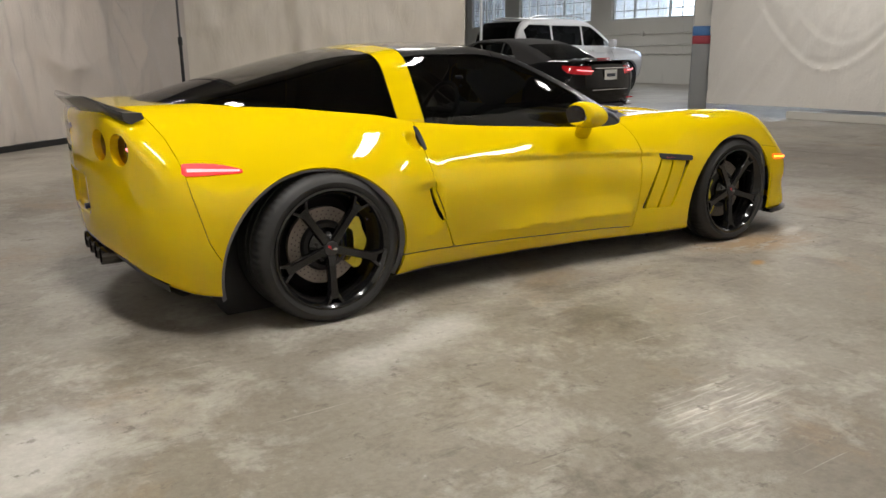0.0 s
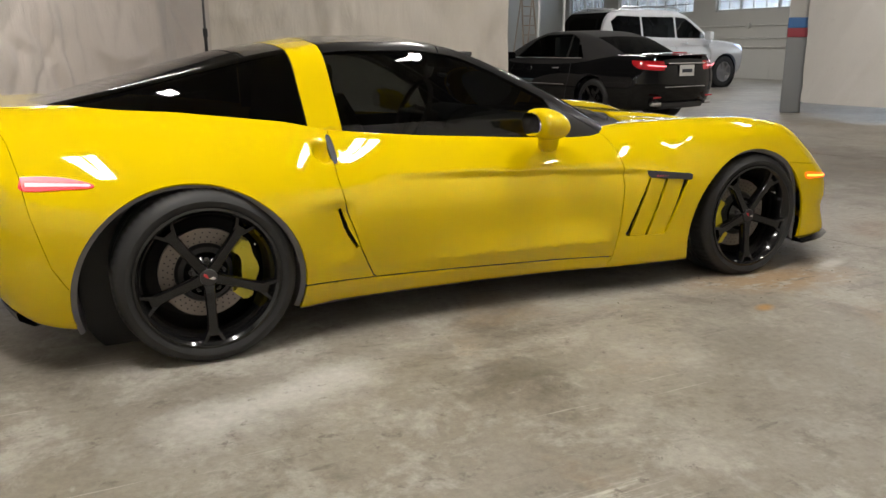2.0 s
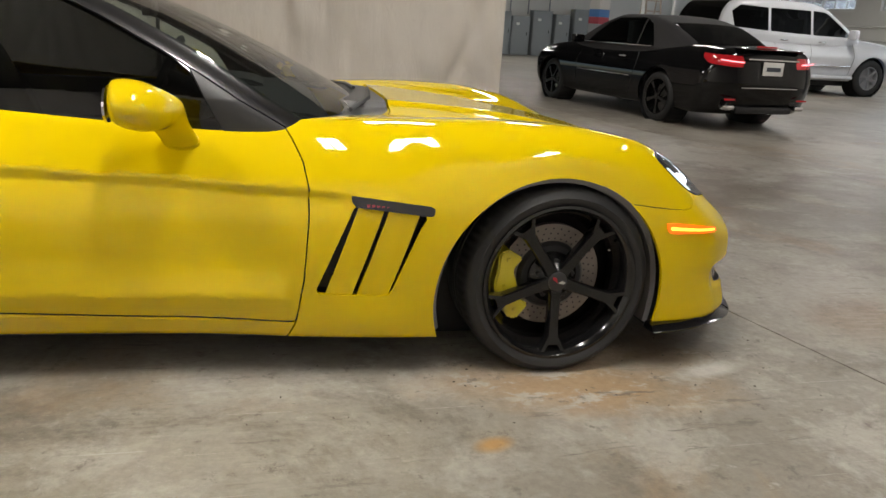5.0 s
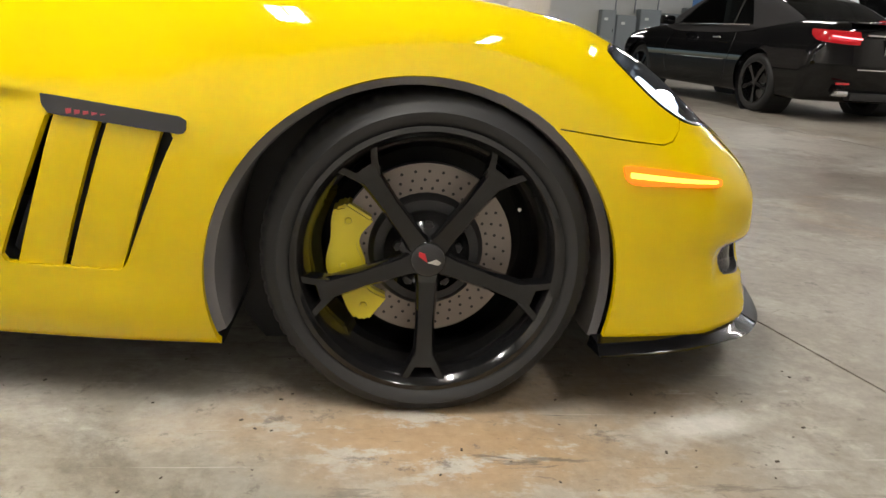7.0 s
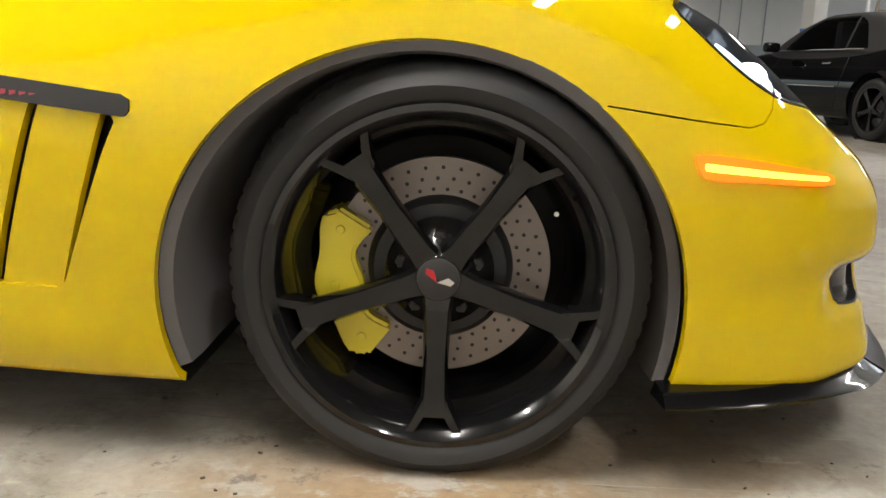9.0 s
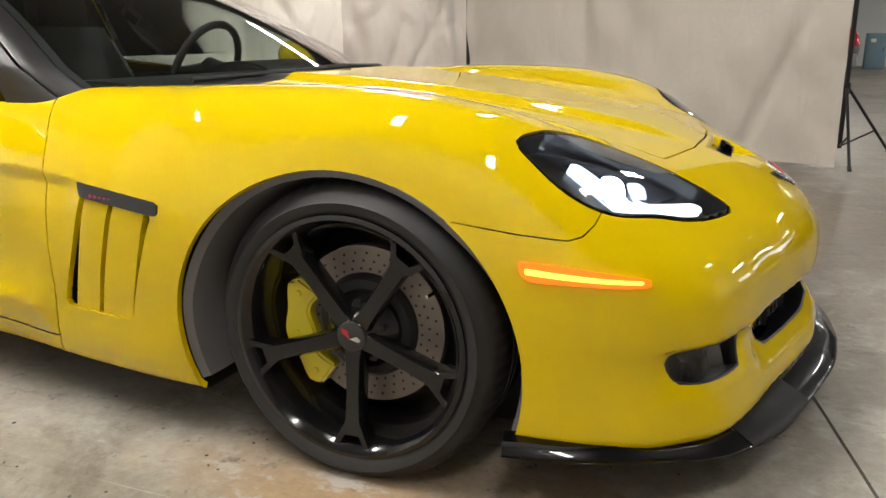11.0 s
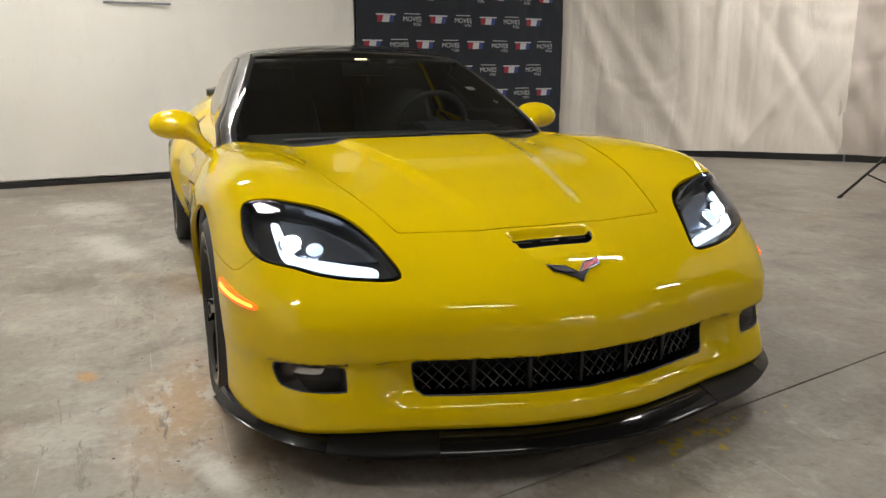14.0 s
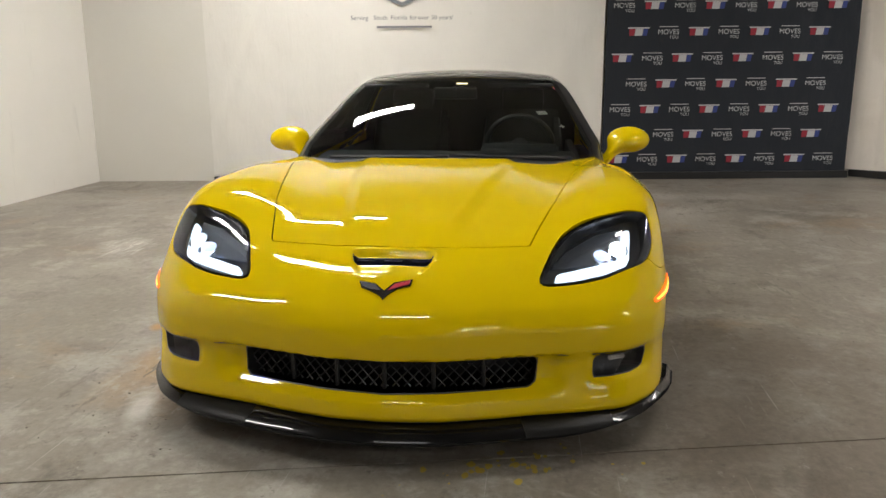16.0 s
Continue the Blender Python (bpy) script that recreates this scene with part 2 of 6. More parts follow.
# sports car, nose towards +x, middle of the wheelbase at x = 0
FRONT_X, REAR_X = 1.3425, -1.3425
side_w = curve([(-2.3, .86), (-1.9, .885), (-1.6, .925), (-1.34, .955), (-1.02, .945), (-.78, .908), (-.3, .885), (.2, .893), (.6, .935), (.95, .957), (1.34, .970), (1.7, .962), (2.0, .955), (2.3, .95)])
side_low = curve([(-2.2, .7), (-1., .85), (-.2, .62), (.5, .4), (.9, .33), (2., .15)])
top_mid = curve([(-2.3, .935), (-2.0, .95), (-1.5, .95), (-1.0, .92), (-.5, .88), (0, .84), (.48, .805), (.8, .80), (1.2, .772), (1.55, .722), (1.8, .672), (1.95, .634), (2.06, .592), (2.14, .560), (2.3, .45)])
top_edge = curve([(-2.3, .945), (-1.8, .955), (-1.5, .945), (-1.2, .922), (-.93, .895), (-.75, .876), (-.39, .83), (.11, .798), (.5, .79), (.8, .797), (1.1, .806), (1.34, .80), (1.6, .763), (1.8, .690), (2.0, .632), (2.2, .503)])
nose_x = curve([(.05, 2.158), (.11, 2.222), (.17, 2.266), (.24, 2.248), (.31, 2.234), (.36, 2.250), (.42, 2.252), (.48, 2.236), (.56, 2.170), (.66, 2.09)])
nose_bow = curve([(0, 0), (.15, .012), (.3, .047), (.48, .102), (.66, .152), (.76, .195), (.83, .268), (.88, .338), (.92, .425), (.95, .58)])
tail_x = curve([(.15, -2.09), (.25, -2.15), (.4, -2.195), (.55, -2.205), (.8, -2.207), (.95, -2.21)])
tail_bow = curve([(0, 0), (.2, .011), (.4, .043), (.6, .095), (.75, .165), (.83, .24), (.88, .33), (.92, .5)])
floor_z = curve([(-2.25, .36), (-2.12, .30), (-2.05, .245), (-1.97, .205), (-1.8, .16), (-1.6, .135), (-1., .124), (0, .122), (.95, .120), (1.5, .13), (1.7, .138), (2.3, .142)])
dome_w = curve([(.4, .40), (1.0, .33), (1.95, .17)])


def lean_in(x):
    """How fast the flank leans inwards above its widest line; least over the front wheels."""
    return 1.75 - .65 * step(.75, 1.0, x) * (1 - step(1.68, 1.95, x))


def body_field(p):
    x, a, z = p[..., 0], np.abs(p[..., 1]), p[..., 2]
    up, down = np.maximum(z - .5, 0), np.maximum(.5 - z, 0)
    w = side_w(x) - lean_in(x) * up * up - side_low(x) * down * down
    # hollow of the door under its rising crease, the flare over the lower crease, and the proud sill
    crease, sill = .630 - .046 * x, .2085 - .036 * x
    reach = step(-.75, -.2, x) * (1 - step(.60, .70, x))
    w = w - reach * .020 * step(-.004, .030, crease - z) * np.exp(-np.maximum(crease - .006 - z, 0) / .2)
    low = step(-.75, .05, x) * (1 - step(.46, .53, x))
    w = w + low * (.030 * np.clip((.40 - z) / .12, 0, 1) ** 1.6 - .22 * np.maximum(.28 - z, 0))
    w = w + .010 * bump(z, .19, .06) * step(-1.0, -.8, x) * (1 - step(.8, .95, x)) * (1 - low)
    w = w + .006 * step(-.002, .005, sill - z) * step(-1.0, -.97, x) * (1 - step(.47, .52, x))
    # scoop ahead of the rear wheel
    w = w - .022 * step(-1.0, -.83, x) * (1 - step(-.80, -.75, x)) * step(.31, .41, z) * (1 - step(.525, .58, z))
    side = (a - w) * .93
    lift = step(.34, .74, a)
    valley = bump(x, 1.15, .55) * bump(a, .52, .11) * .022
    dome = .016 * (1 - step(-.035, .03, a - dome_w(x))) * step(.3, .5, x) * (1 - step(1.75, 1.98, x))
    top = (z - (top_mid(x) * (1 - lift) + top_edge(x) * lift - valley + dome - .162 * step(1.75, 2.05, x) * a * a)) * .95
    # the mouth falls back towards the grille under a firm upper lip; shallow pockets hold the fog lamps
    mouth = .034 * (1 - step(.485, .60, a)) * step(.205, .262, z) * (1 - step(.335, .347, z))
    mouth = mouth + .012 * step(.63, .665, a) * (1 - step(.825, .86, a)) * step(.240, .270, z) * (1 - step(.328, .345, z))
    slope = np.sqrt(1 + (bow_slope(a)) ** 2)
    nose = (x + mouth - nose_x(z) + nose_bow(a) + .114 * np.maximum(z - .36, 0) * step(.3, .8, a)) / slope
    tail = (tail_x(z) + tail_bow(a) - x) / np.sqrt(1 + tail_slope(a) ** 2)
    k = .07 + .02 * step(.4, 1.1, x) + .03 * step(-1.2, -1.8, x)
    f = smax(side, top, k)
    f = smax(f, nose, .10)
    f = smax(f, tail, .05)
    f = smax(f, (floor_z(x) - z), .03)
    return carve_body(f, x, p[..., 1], z)


def bow_slope(a):
    return (nose_bow(a + .005) - nose_bow(a - .005)) / .01


def tail_slope(a):
    return (tail_bow(a + .005) - tail_bow(a - .005)) / .01


def box_field(x, y, z, cx, cy, cz, sx, sy, sz, r):
    qx, qy, qz = np.abs(x - cx) - sx + r, np.abs(y - cy) - sy + r, np.abs(z - cz) - sz + r
    return np.sqrt(np.maximum(qx, 0) ** 2 + np.maximum(qy, 0) ** 2 + np.maximum(qz, 0) ** 2) + np.minimum(np.maximum(qx, np.maximum(qy, qz)), 0) - r


def carve_body(f, x, y, z):
    a = np.abs(y)
    # ramp in front of the hood intake
    ramp_d = .020 * (1 - step(2.0, 2.10, x)) * step(1.955, 1.975, x) * (1 - step(.118, .138, a + .35 * np.maximum(x - 2.0, 0)))
    f = f + np.where(z > .45, ramp_d, 0)
    # hand pocket behind the door
    pocket = (np.sqrt(((x + .855) / .040) ** 2 + ((z - .765) / .058) ** 2 + ((a - .80) / .040) ** 2) - 1) * .035
    f = smax(f, -pocket, .016)
    # plate recess in the tail
    plate = box_field(x, y, z, -2.21, 0, .56, .045, .20, .085, .02)
    return smax(f, -plate, .012)


# cabin
glass_top = curve([(.95, .70), (.80, .785), (.55, .915), (.3, 1.03), (.05, 1.125), (-.15, 1.182), (-.4, 1.213), (-.65, 1.212), (-.95, 1.178), (-1.3, 1.105), (-1.6, 1.03), (-1.85, .965), (-2.1, .90)][::-1])
glass_w = curve([(-2.1, .30), (-1.9, .46), (-1.6, .60), (-1.2, .685), (-.75, .715), (-.3, .735), (.1, .765), (.5, .80), (.9, .83)])


def cabin_parts(p):
    x, a, z = p[..., 0], np.abs(p[..., 1]), p[..., 2]
    ahead = step(-.45, .1, x)
    top = (z - glass_top(x + ahead * .40 * a * a * 1.0) + (1 - ahead) * .13 * a * a + ahead * .05 * a * a) * (.93)
    side = (a - glass_w(x) + .42 * np.maximum(z - .84, 0) + .28 * np.maximum(z - 1.0, 0) ** 2) * .9
    return top, side


def cabin_field(p):
    top, side = cabin_parts(p)
    return smax(top, side, .075)


def surface(field, lo, hi, cell):
    """The skin of a field as vertices and triangles, by surface nets, drawn onto the field's zero."""
    ax = [np.arange(l, h + cell, cell) for l, h in zip(lo, hi)]
    g = np.stack(np.meshgrid(*ax, indexing="ij"), -1)
    v = field(g)
    s = v < 0
    corner = [s[i:s.shape[0] - 1 + i, j:s.shape[1] - 1 + j, k:s.shape[2] - 1 + k] for i in (0, 1) for j in (0, 1) for k in (0, 1)]
    count = np.sum(corner, 0)
    act = (count > 0) & (count < 8)
    idx = -np.ones(act.shape, int)
    idx[act] = np.arange(act.sum())
    pts = g[:-1, :-1, :-1][act] + cell / 2
    faces = []
    for axis in range(3):
        sl0 = [slice(1, -1)] * 3
        sl0[axis] = slice(0, -1)
        sl1 = list(sl0)
        sl1[axis] = slice(1, None)
        a, b = s[tuple(sl0)], s[tuple(sl1)]
        for flip in (0, 1):
            c = np.argwhere((a & ~b) if not flip else (~a & b))
            off = [np.array(q) for q in ((0, 0, 0), (0, 1, 0), (0, 1, 1), (0, 0, 1))]
            ids = []
            for q in off:
                q = np.roll(q, axis)
                d = c + 1
                d[:, axis] -= 1
                d = d - (np.roll(np.array([0, 1, 1]), axis) - q)
                ids.append(idx[d[:, 0], d[:, 1], d[:, 2]])
            quad = np.stack(ids if not flip else ids[::-1], -1)
            faces.append(quad)
    quads = np.concatenate(faces)
    quads = quads[(quads >= 0).all(1)]
    for _ in range(6):
        n = gradient(field, pts)
        pts = pts - np.clip(field(pts)[:, None], -cell, cell) * n / np.maximum((n * n).sum(1, keepdims=True), .05)
    tris = np.concatenate([quads[:, [0, 1, 2]], quads[:, [0, 2, 3]]])
    return pts, tris


def gradient(field, p, e=1e-3):
    return np.stack([field(p + d) - field(p - d) for d in np.eye(3) * e], -1) / (2 * e)


def clipped(mesh, d, keep_low=True):
    """The part of a triangle mesh on which d (one value a vertex) is below zero."""
    pts, tris = mesh
    if not keep_low:
        d = -d
    d = np.where(np.abs(d) < 1e-6, 1e-6, d)
    low = d[tris] < 0
    n = low.sum(1)
    out = [tris[n == 3]]
    extra, made = [], {}

    def cross(i, j):
        key = (i, j) if i < j else (j, i)
        if key not in made:
            t = d[i] / (d[i] - d[j])
            made[key] = len(pts) + len(extra)
            extra.append(pts[i] + t * (pts[j] - pts[i]))
        return made[key]
    new_t = []
    for tri, l in zip(tris[(n == 1) | (n == 2)].tolist(), low[(n == 1) | (n == 2)].tolist()):
        k = l.index(True) if sum(l) == 1 else l.index(False)
        i, j, m = tri[k], tri[(k + 1) % 3], tri[(k + 2) % 3]
        ij, im = cross(i, j), cross(i, m)
        if sum(l) == 1:
            new_t.append((i, ij, im))
        else:
            new_t += [(ij, j, m), (ij, m, im)]
    if new_t:
        out.append(np.array(new_t))
    t = np.concatenate(out)
    p = np.concatenate([pts, np.array(extra)]) if extra else pts
    used = np.unique(t)
    back = -np.ones(len(p), int)
    back[used] = np.arange(len(used))
    return p[used], back[t]


def outline(u, v, poly):
    """Signed distance of points (u, v) to a closed outline, negative inside."""
    poly = np.array(poly, float)
    q = np.stack([u, v], -1)
    best = np.full(len(q), 9.)
    inside = np.zeros(len(q), bool)
    for a, b in zip(poly, np.roll(poly, -1, 0)):
        e, w = b - a, q - a
        t = np.clip((w @ e) / max(e @ e, 1e-12), 0, 1)
        best = np.minimum(best, np.hypot(*(w - t[:, None] * e).T))
        cond = ((a[1] <= q[:, 1]) & (q[:, 1] < b[1])) | ((b[1] <= q[:, 1]) & (q[:, 1] < a[1]))
        if e[1]:
            inside ^= cond & (q[:, 0] < a[0] + (q[:, 1] - a[1]) / e[1] * e[0])
    return np.where(inside, -best, best)


def rounded(poly, steps=5):
    """A smooth closed line through the corners of poly (Catmull-Rom)."""
    p = np.array(poly, float)
    out = []
    for i in range(len(p)):
        a, b, c, d = p[i - 1], p[i], p[(i + 1) % len(p)], p[(i + 2) % len(p)]
        for t in np.arange(steps) / steps:
            out.append(.5 * (2 * b + (c - a) * t + (2 * a - 5 * b + 4 * c - d) * t * t + (3 * b - a - 3 * c + d) * t ** 3))
    return np.array(out)


# ---- building helpers ----
def mesh_object(name, bm_or_data, mat, parent=None, label="", smooth=False):
    if isinstance(bm_or_data, bmesh.types.BMesh):
        data = bpy.data.meshes.new(name)
        bm_or_data.to_mesh(data)
        bm_or_data.free()
    else:
        data = bm_or_data
    if mat is not None and not data.materials:
        data.materials.append(mat)
    if smooth:
        data.shade_smooth()
        data.set_sharp_from_angle(angle=radians(38))
    ob = new(name, data)
    if parent is not None:
        ob.parent = parent
    if label:
        ob["label"] = label
    return ob


def part(name, bm, mat, parent, label="", smooth=True):
    return mesh_object(name, bm, mat, parent, label, smooth)


def thing(name, at, label, category, group="", turn=0.):
    ob = new(name)
    ob.matrix_basis = pose(*at, 0, 0, turn)
    ob.empty_display_size = .1
    return tagged(ob, label, category, group)


def add_box(bm, centre, size, bevel=0., turn=None, segments=2):
    m = Matrix.Translation(centre) @ (turn.to_4x4() if turn is not None else Matrix.Identity(4)) @ Matrix.Diagonal((*size, 1))
    g = bmesh.ops.create_cube(bm, size=1, matrix=m)
    if bevel:
        edges = list({e for v in g["verts"] for e in v.link_edges})
        bmesh.ops.bevel(bm, geom=edges, offset=bevel, segments=segments, affect="EDGES", profile=.6)
    return bm


def box(centre, size, bevel=0., turn=None):
    return add_box(bmesh.new(), centre, size, bevel, turn)


def add_tube(bm, path, radius, sides=10, closed=False, flat=1.):
    """A round bar along a path of points; radius a number or one a point."""
    path = [Vector(p) for p in path]
    n = len(path)
    rings = []
    up = Vector((0, 0, 1))
    for i, p in enumerate(path):
        d = (path[(i + 1) % n] if closed or i < n - 1 else p) - (path[i - 1] if closed or i > 0 else p)
        d.normalize()
        s = d.cross(up)
        if s.length < .05:
            s = d.cross(Vector((0, 1, 0)))
        s.normalize()
        u = s.cross(d)
        r = radius[i] if hasattr(radius, "__len__") else radius
        rings.append([bm.verts.new(p + (s * math.cos(q) + u * math.sin(q) * flat) * r) for q in (2 * math.pi * k / sides for k in range(sides))])
    for i in range(n if closed else n - 1):
        a, b = rings[i], rings[(i + 1) % n]
        for k in range(sides):
            bm.faces.new((a[k], a[(k + 1) % sides], b[(k + 1) % sides], b[k]))
    if not closed:
        bm.faces.new(rings[0][::-1])
        bm.faces.new(rings[-1])
    bmesh.ops.recalc_face_normals(bm, faces=bm.faces)
    return bm


def tube(path, radius, sides=10, closed=False, flat=1.):
    return add_tube(bmesh.new(), path, radius, sides, closed, flat)


def lathe(profile, sides=48, axis="Y", jitter=None):
    """A turned body from (radius, height) pairs round the given axis."""
    bm = bmesh.new()
    rings = []
    for j, (r, h) in enumerate(profile):
        ring = []
        for k in range(sides):
            q = 2 * math.pi * k / sides
            rr = r + (jitter(j, k) if jitter else 0)
            c, s = rr * math.cos(q), rr * math.sin(q)
            ring.append(bm.verts.new((c, h, s) if axis == "Y" else (c, s, h)))
        rings.append(ring)
    for a, b in zip(rings, rings[1:]):
        for k in range(sides):
            bm.faces.new((a[k], a[(k + 1) % sides], b[(k + 1) % sides], b[k]))
    bmesh.ops.recalc_face_normals(bm, faces=bm.faces)
    return bm


def prism(poly, depth, axis="Y", at=0., bevel=0.):
    """An outline in two coordinates pushed along the third; Y: (x, z), Z: (x, y), X: (y, z)."""
    bm = bmesh.new()
    put = {"Y": lambda u, v, d: (u, d, v), "Z": lambda u, v, d: (u, v, d), "X": lambda u, v, d: (d, u, v)}[axis]
    front = [bm.verts.new(put(u, v, at)) for u, v in poly]
    back = [bm.verts.new(put(u, v, at + depth)) for u, v in poly]
    bm.faces.new(front)
    bm.faces.new(back[::-1])
    n = len(poly)
    for i in range(n):
        bm.faces.new((front[i], back[i], back[(i + 1) % n], front[(i + 1) % n]))
    bmesh.ops.recalc_face_normals(bm, faces=bm.faces)
    if bevel:
        sharp = [e for e in bm.edges if len(e.link_faces) == 2 and e.calc_face_angle() > .6]
        bmesh.ops.bevel(bm, geom=sharp, offset=bevel, segments=2, affect="EDGES")
    return bm


def sheet(width, height, fold, nx=120, nz=50, thick=.004):
    """A hanging cloth from x = 0 to width and z = 0 to height; fold(x, z) is how far it stands out (y)."""
    bm = bmesh.new()
    vs = [[[bm.verts.new((width * i / nx, fold(width * i / nx, height * j / nz) + s * thick, height * j / nz)) for j in range(nz + 1)] for i in range(nx + 1)] for s in (0, 1)]
    for s in (0, 1):
        for i in range(nx):
            for j in range(nz):
                q = (vs[s][i][j], vs[s][i + 1][j], vs[s][i + 1][j + 1], vs[s][i][j + 1])
                bm.faces.new(q if s == 0 else q[::-1])
    rim = [(i, 0) for i in range(nx)] + [(nx, j) for j in range(nz)] + [(i, nz) for i in range(nx, 0, -1)] + [(0, j) for j in range(nz, 0, -1)]
    for (i, j), (k, l) in zip(rim, rim[1:] + rim[:1]):
        bm.faces.new((vs[0][i][j], vs[1][i][j], vs[1][k][l], vs[0][k][l]))
    return bm


# ---- the garage ----
def slab(name, x0, y0, x1, y1, z0, z1, mat, label, category):
    ob = mesh_object(name, box(((x0 + x1) / 2, (y0 + y1) / 2, (z0 + z1) / 2), (x1 - x0, y1 - y0, z1 - z0)), mat)
    return tagged(ob, label, category, kind="structure")


def wall_line(name, a, b, z0, z1, thick, mat, label):
    """A wall from a to b on the plan, standing to the right of that line."""
    a, b = Vector((*a, 0)), Vector((*b, 0))
    d = (b - a)
    ob = mesh_object(name, box((d.length / 2, -thick / 2, (z0 + z1) / 2), (d.length, thick, z1 - z0)), mat)
    ob.matrix_basis = pose(a.x, a.y, 0, 0, 0, math.degrees(math.atan2(d.y, d.x)))
    return tagged(ob, label, "wall", kind="structure")


def floor_piece(n, x_low, x_high):
    """A slab of the floor between two slanting joints, each given as (x at y = 0, lean)."""
    gap = .004
    poly = [(x_low[0] + x_low[1] * y + gap, y) for y in (-12, 34)] + [(x_high[0] + x_high[1] * y - gap, y) for y in (34, -12)]
    ob = mesh_object("floor_%d" % n, prism(poly, -.2, "Z", 0), CONCRETE)
    tagged(ob, "worn warm grey concrete floor with stains and scuffs", "floor", kind="structure")


JOINTS = [(-14, 0), (2.236, -.2155), (5.93, -.19), (30, 0)]
for n, (lo, hi) in enumerate(zip(JOINTS, JOINTS[1:])):
    floor_piece(n + 1, lo, hi)
slab("ground", -14, -12, 30, 34, -.4, -.03, BLACK_METAL, "dark sealant bed under the floor joints", "ground")
slab("ceiling", -12, -12, 26, 34, CEILING, CEILING + .2, CEIL, "plain painted concrete ceiling of the garage, out of view and kept dark", "ceiling")
wall_line("wall_south", (-4.2, SOUTH), (19.4, SOUTH), 0, CEILING, .25, WALL_BOUNCE, "white painted block wall of the garage")
wall_line("wall_west", (-5.8, 9.8), (-3.86, -4.5), 0, CEILING, .25, WALL, "white painted wall behind the banner")
wall_line("wall_north", (-8.0, 28.3), (19.6, 28.3), 0, CEILING, .3, WALL_FAR, "old white painted far wall of the garage")

# east wall with four window openings over a breast wall
EAST = 19.3
SILL, HEAD = 2.25, 3.55
slab("wall_east_1", EAST, -6, EAST + .3, 28.3, 0, SILL, WALL_FAR, "old white breast wall with pipes below the windows", "wall")
slab("wall_east_2", EAST, -6, EAST + .3, 28.3, HEAD, CEILING, WALL_FAR, "old white wall strip over the windows", "wall")
PIERS = [(-6, 3.3), (7.8, 8.9), (13.3, 14.0), (18.4, 19.5), (24.0, 25.0), (27.6, 28.3)]
for n, (y0, y1) in enumerate(PIERS):
    slab("wall_east_%d" % (n + 3), EAST, y0, EAST + .3, y1, SILL, HEAD, WALL_FAR, "old white pier between the windows", "wall")


def window(n, y0, y1):
    w = thing("window_%d" % n, (EAST + .15, (y0 + y1) / 2, SILL), "steel-framed multi-pane factory window with bright daylight", "window")
    w["kind"] = "structure"
    half, h = (y1 - y0) / 2, HEAD - SILL
    bm = bmesh.new()
    for y in (-half + .03, half - .03):
        add_box(bm, (0, y, h / 2), (.08, .06, h))
    for z in (.03, h - .03):
        add_box(bm, (0, 0, z), (.08, 2 * half - .12, .06))
    part("window_frame", bm, FRAME_WHITE, w, smooth=False)
    cols = max(3, round(2 * half / .55))
    for i in range(1, cols):
        part("mullion", box((0, -half + 2 * half * i / cols, h / 2), (.05 if i % 3 else .09, .03 if i % 3 else .07, h - .1)), FRAME_WHITE, w, smooth=False)
    for z in (.34, .78):
        part("glazing_bar", box((0, 0, z), (.044, 2 * half - .12, .03)), FRAME_WHITE, w, smooth=False)
    for i in range(cols):
        p = part("pane", box((.0, -half + 2 * half * (i + .5) / cols, h / 2), (.006, 2 * half / cols - .07, h - .13)), PANE, w, smooth=False)
        p.visible_shadow = False


PANE = glass("dusty_pane", (.80, .84, .88), .15)
for n, ((_, y0), (y1, _)) in enumerate(zip(PIERS, PIERS[1:])):
    if y1 - y0 > 1:
        window(n + 1, y0, y1)
# bright overcast distance outside the windows
back = mesh_object("backdrop", box((EAST + 3.5, 14, 5), (.1, 44, 12)), lit("overcast_light", (.86, .93, 1.0), 5.0))
tagged(back, "plain bright overcast sky outside the windows", "sky", kind="structure")
for y0, y1 in ((3.3, 7.8), (8.9, 13.3), (14.0, 18.4), (19.5, 24.0)):
    d = bpy.data.lights.new("window_daylight", "AREA")
    d.shape, d.size, d.size_y, d.energy, d.color = "RECTANGLE", 1.2, y1 - y0 - .2, 42, (.86, .93, 1.0)
    new("window_daylight", d).matrix_world = pose(EAST - .06, (y0 + y1) / 2, (SILL + HEAD) / 2, 0, 90, 0)


def column(x, y, turn):
    c = thing("column", (x, y, 0), "grey square concrete column with a blue and red band", "column", "striped columns", turn)
    part("shaft", box((0, 0, .63), (.32, .32, 1.26), .015), GREY_PAINT, c)
    part("red_band", box((0, 0, 1.335), (.326, .326, .15), .012), RED_PAINT, c, "painted red band")
    part("blue_band", box((0, 0, 1.495), (.326, .326, .17), .012), BLUE_PAINT, c, "painted blue band")
    part("upper_shaft", box((0, 0, (CEILING + 1.58) / 2), (.32, .32, CEILING - 1.58), .015), WALL_FAR, c, "whitewashed upper shaft")


column(9.55, 6.12, 43)
column(8.05, 14.1, 20)


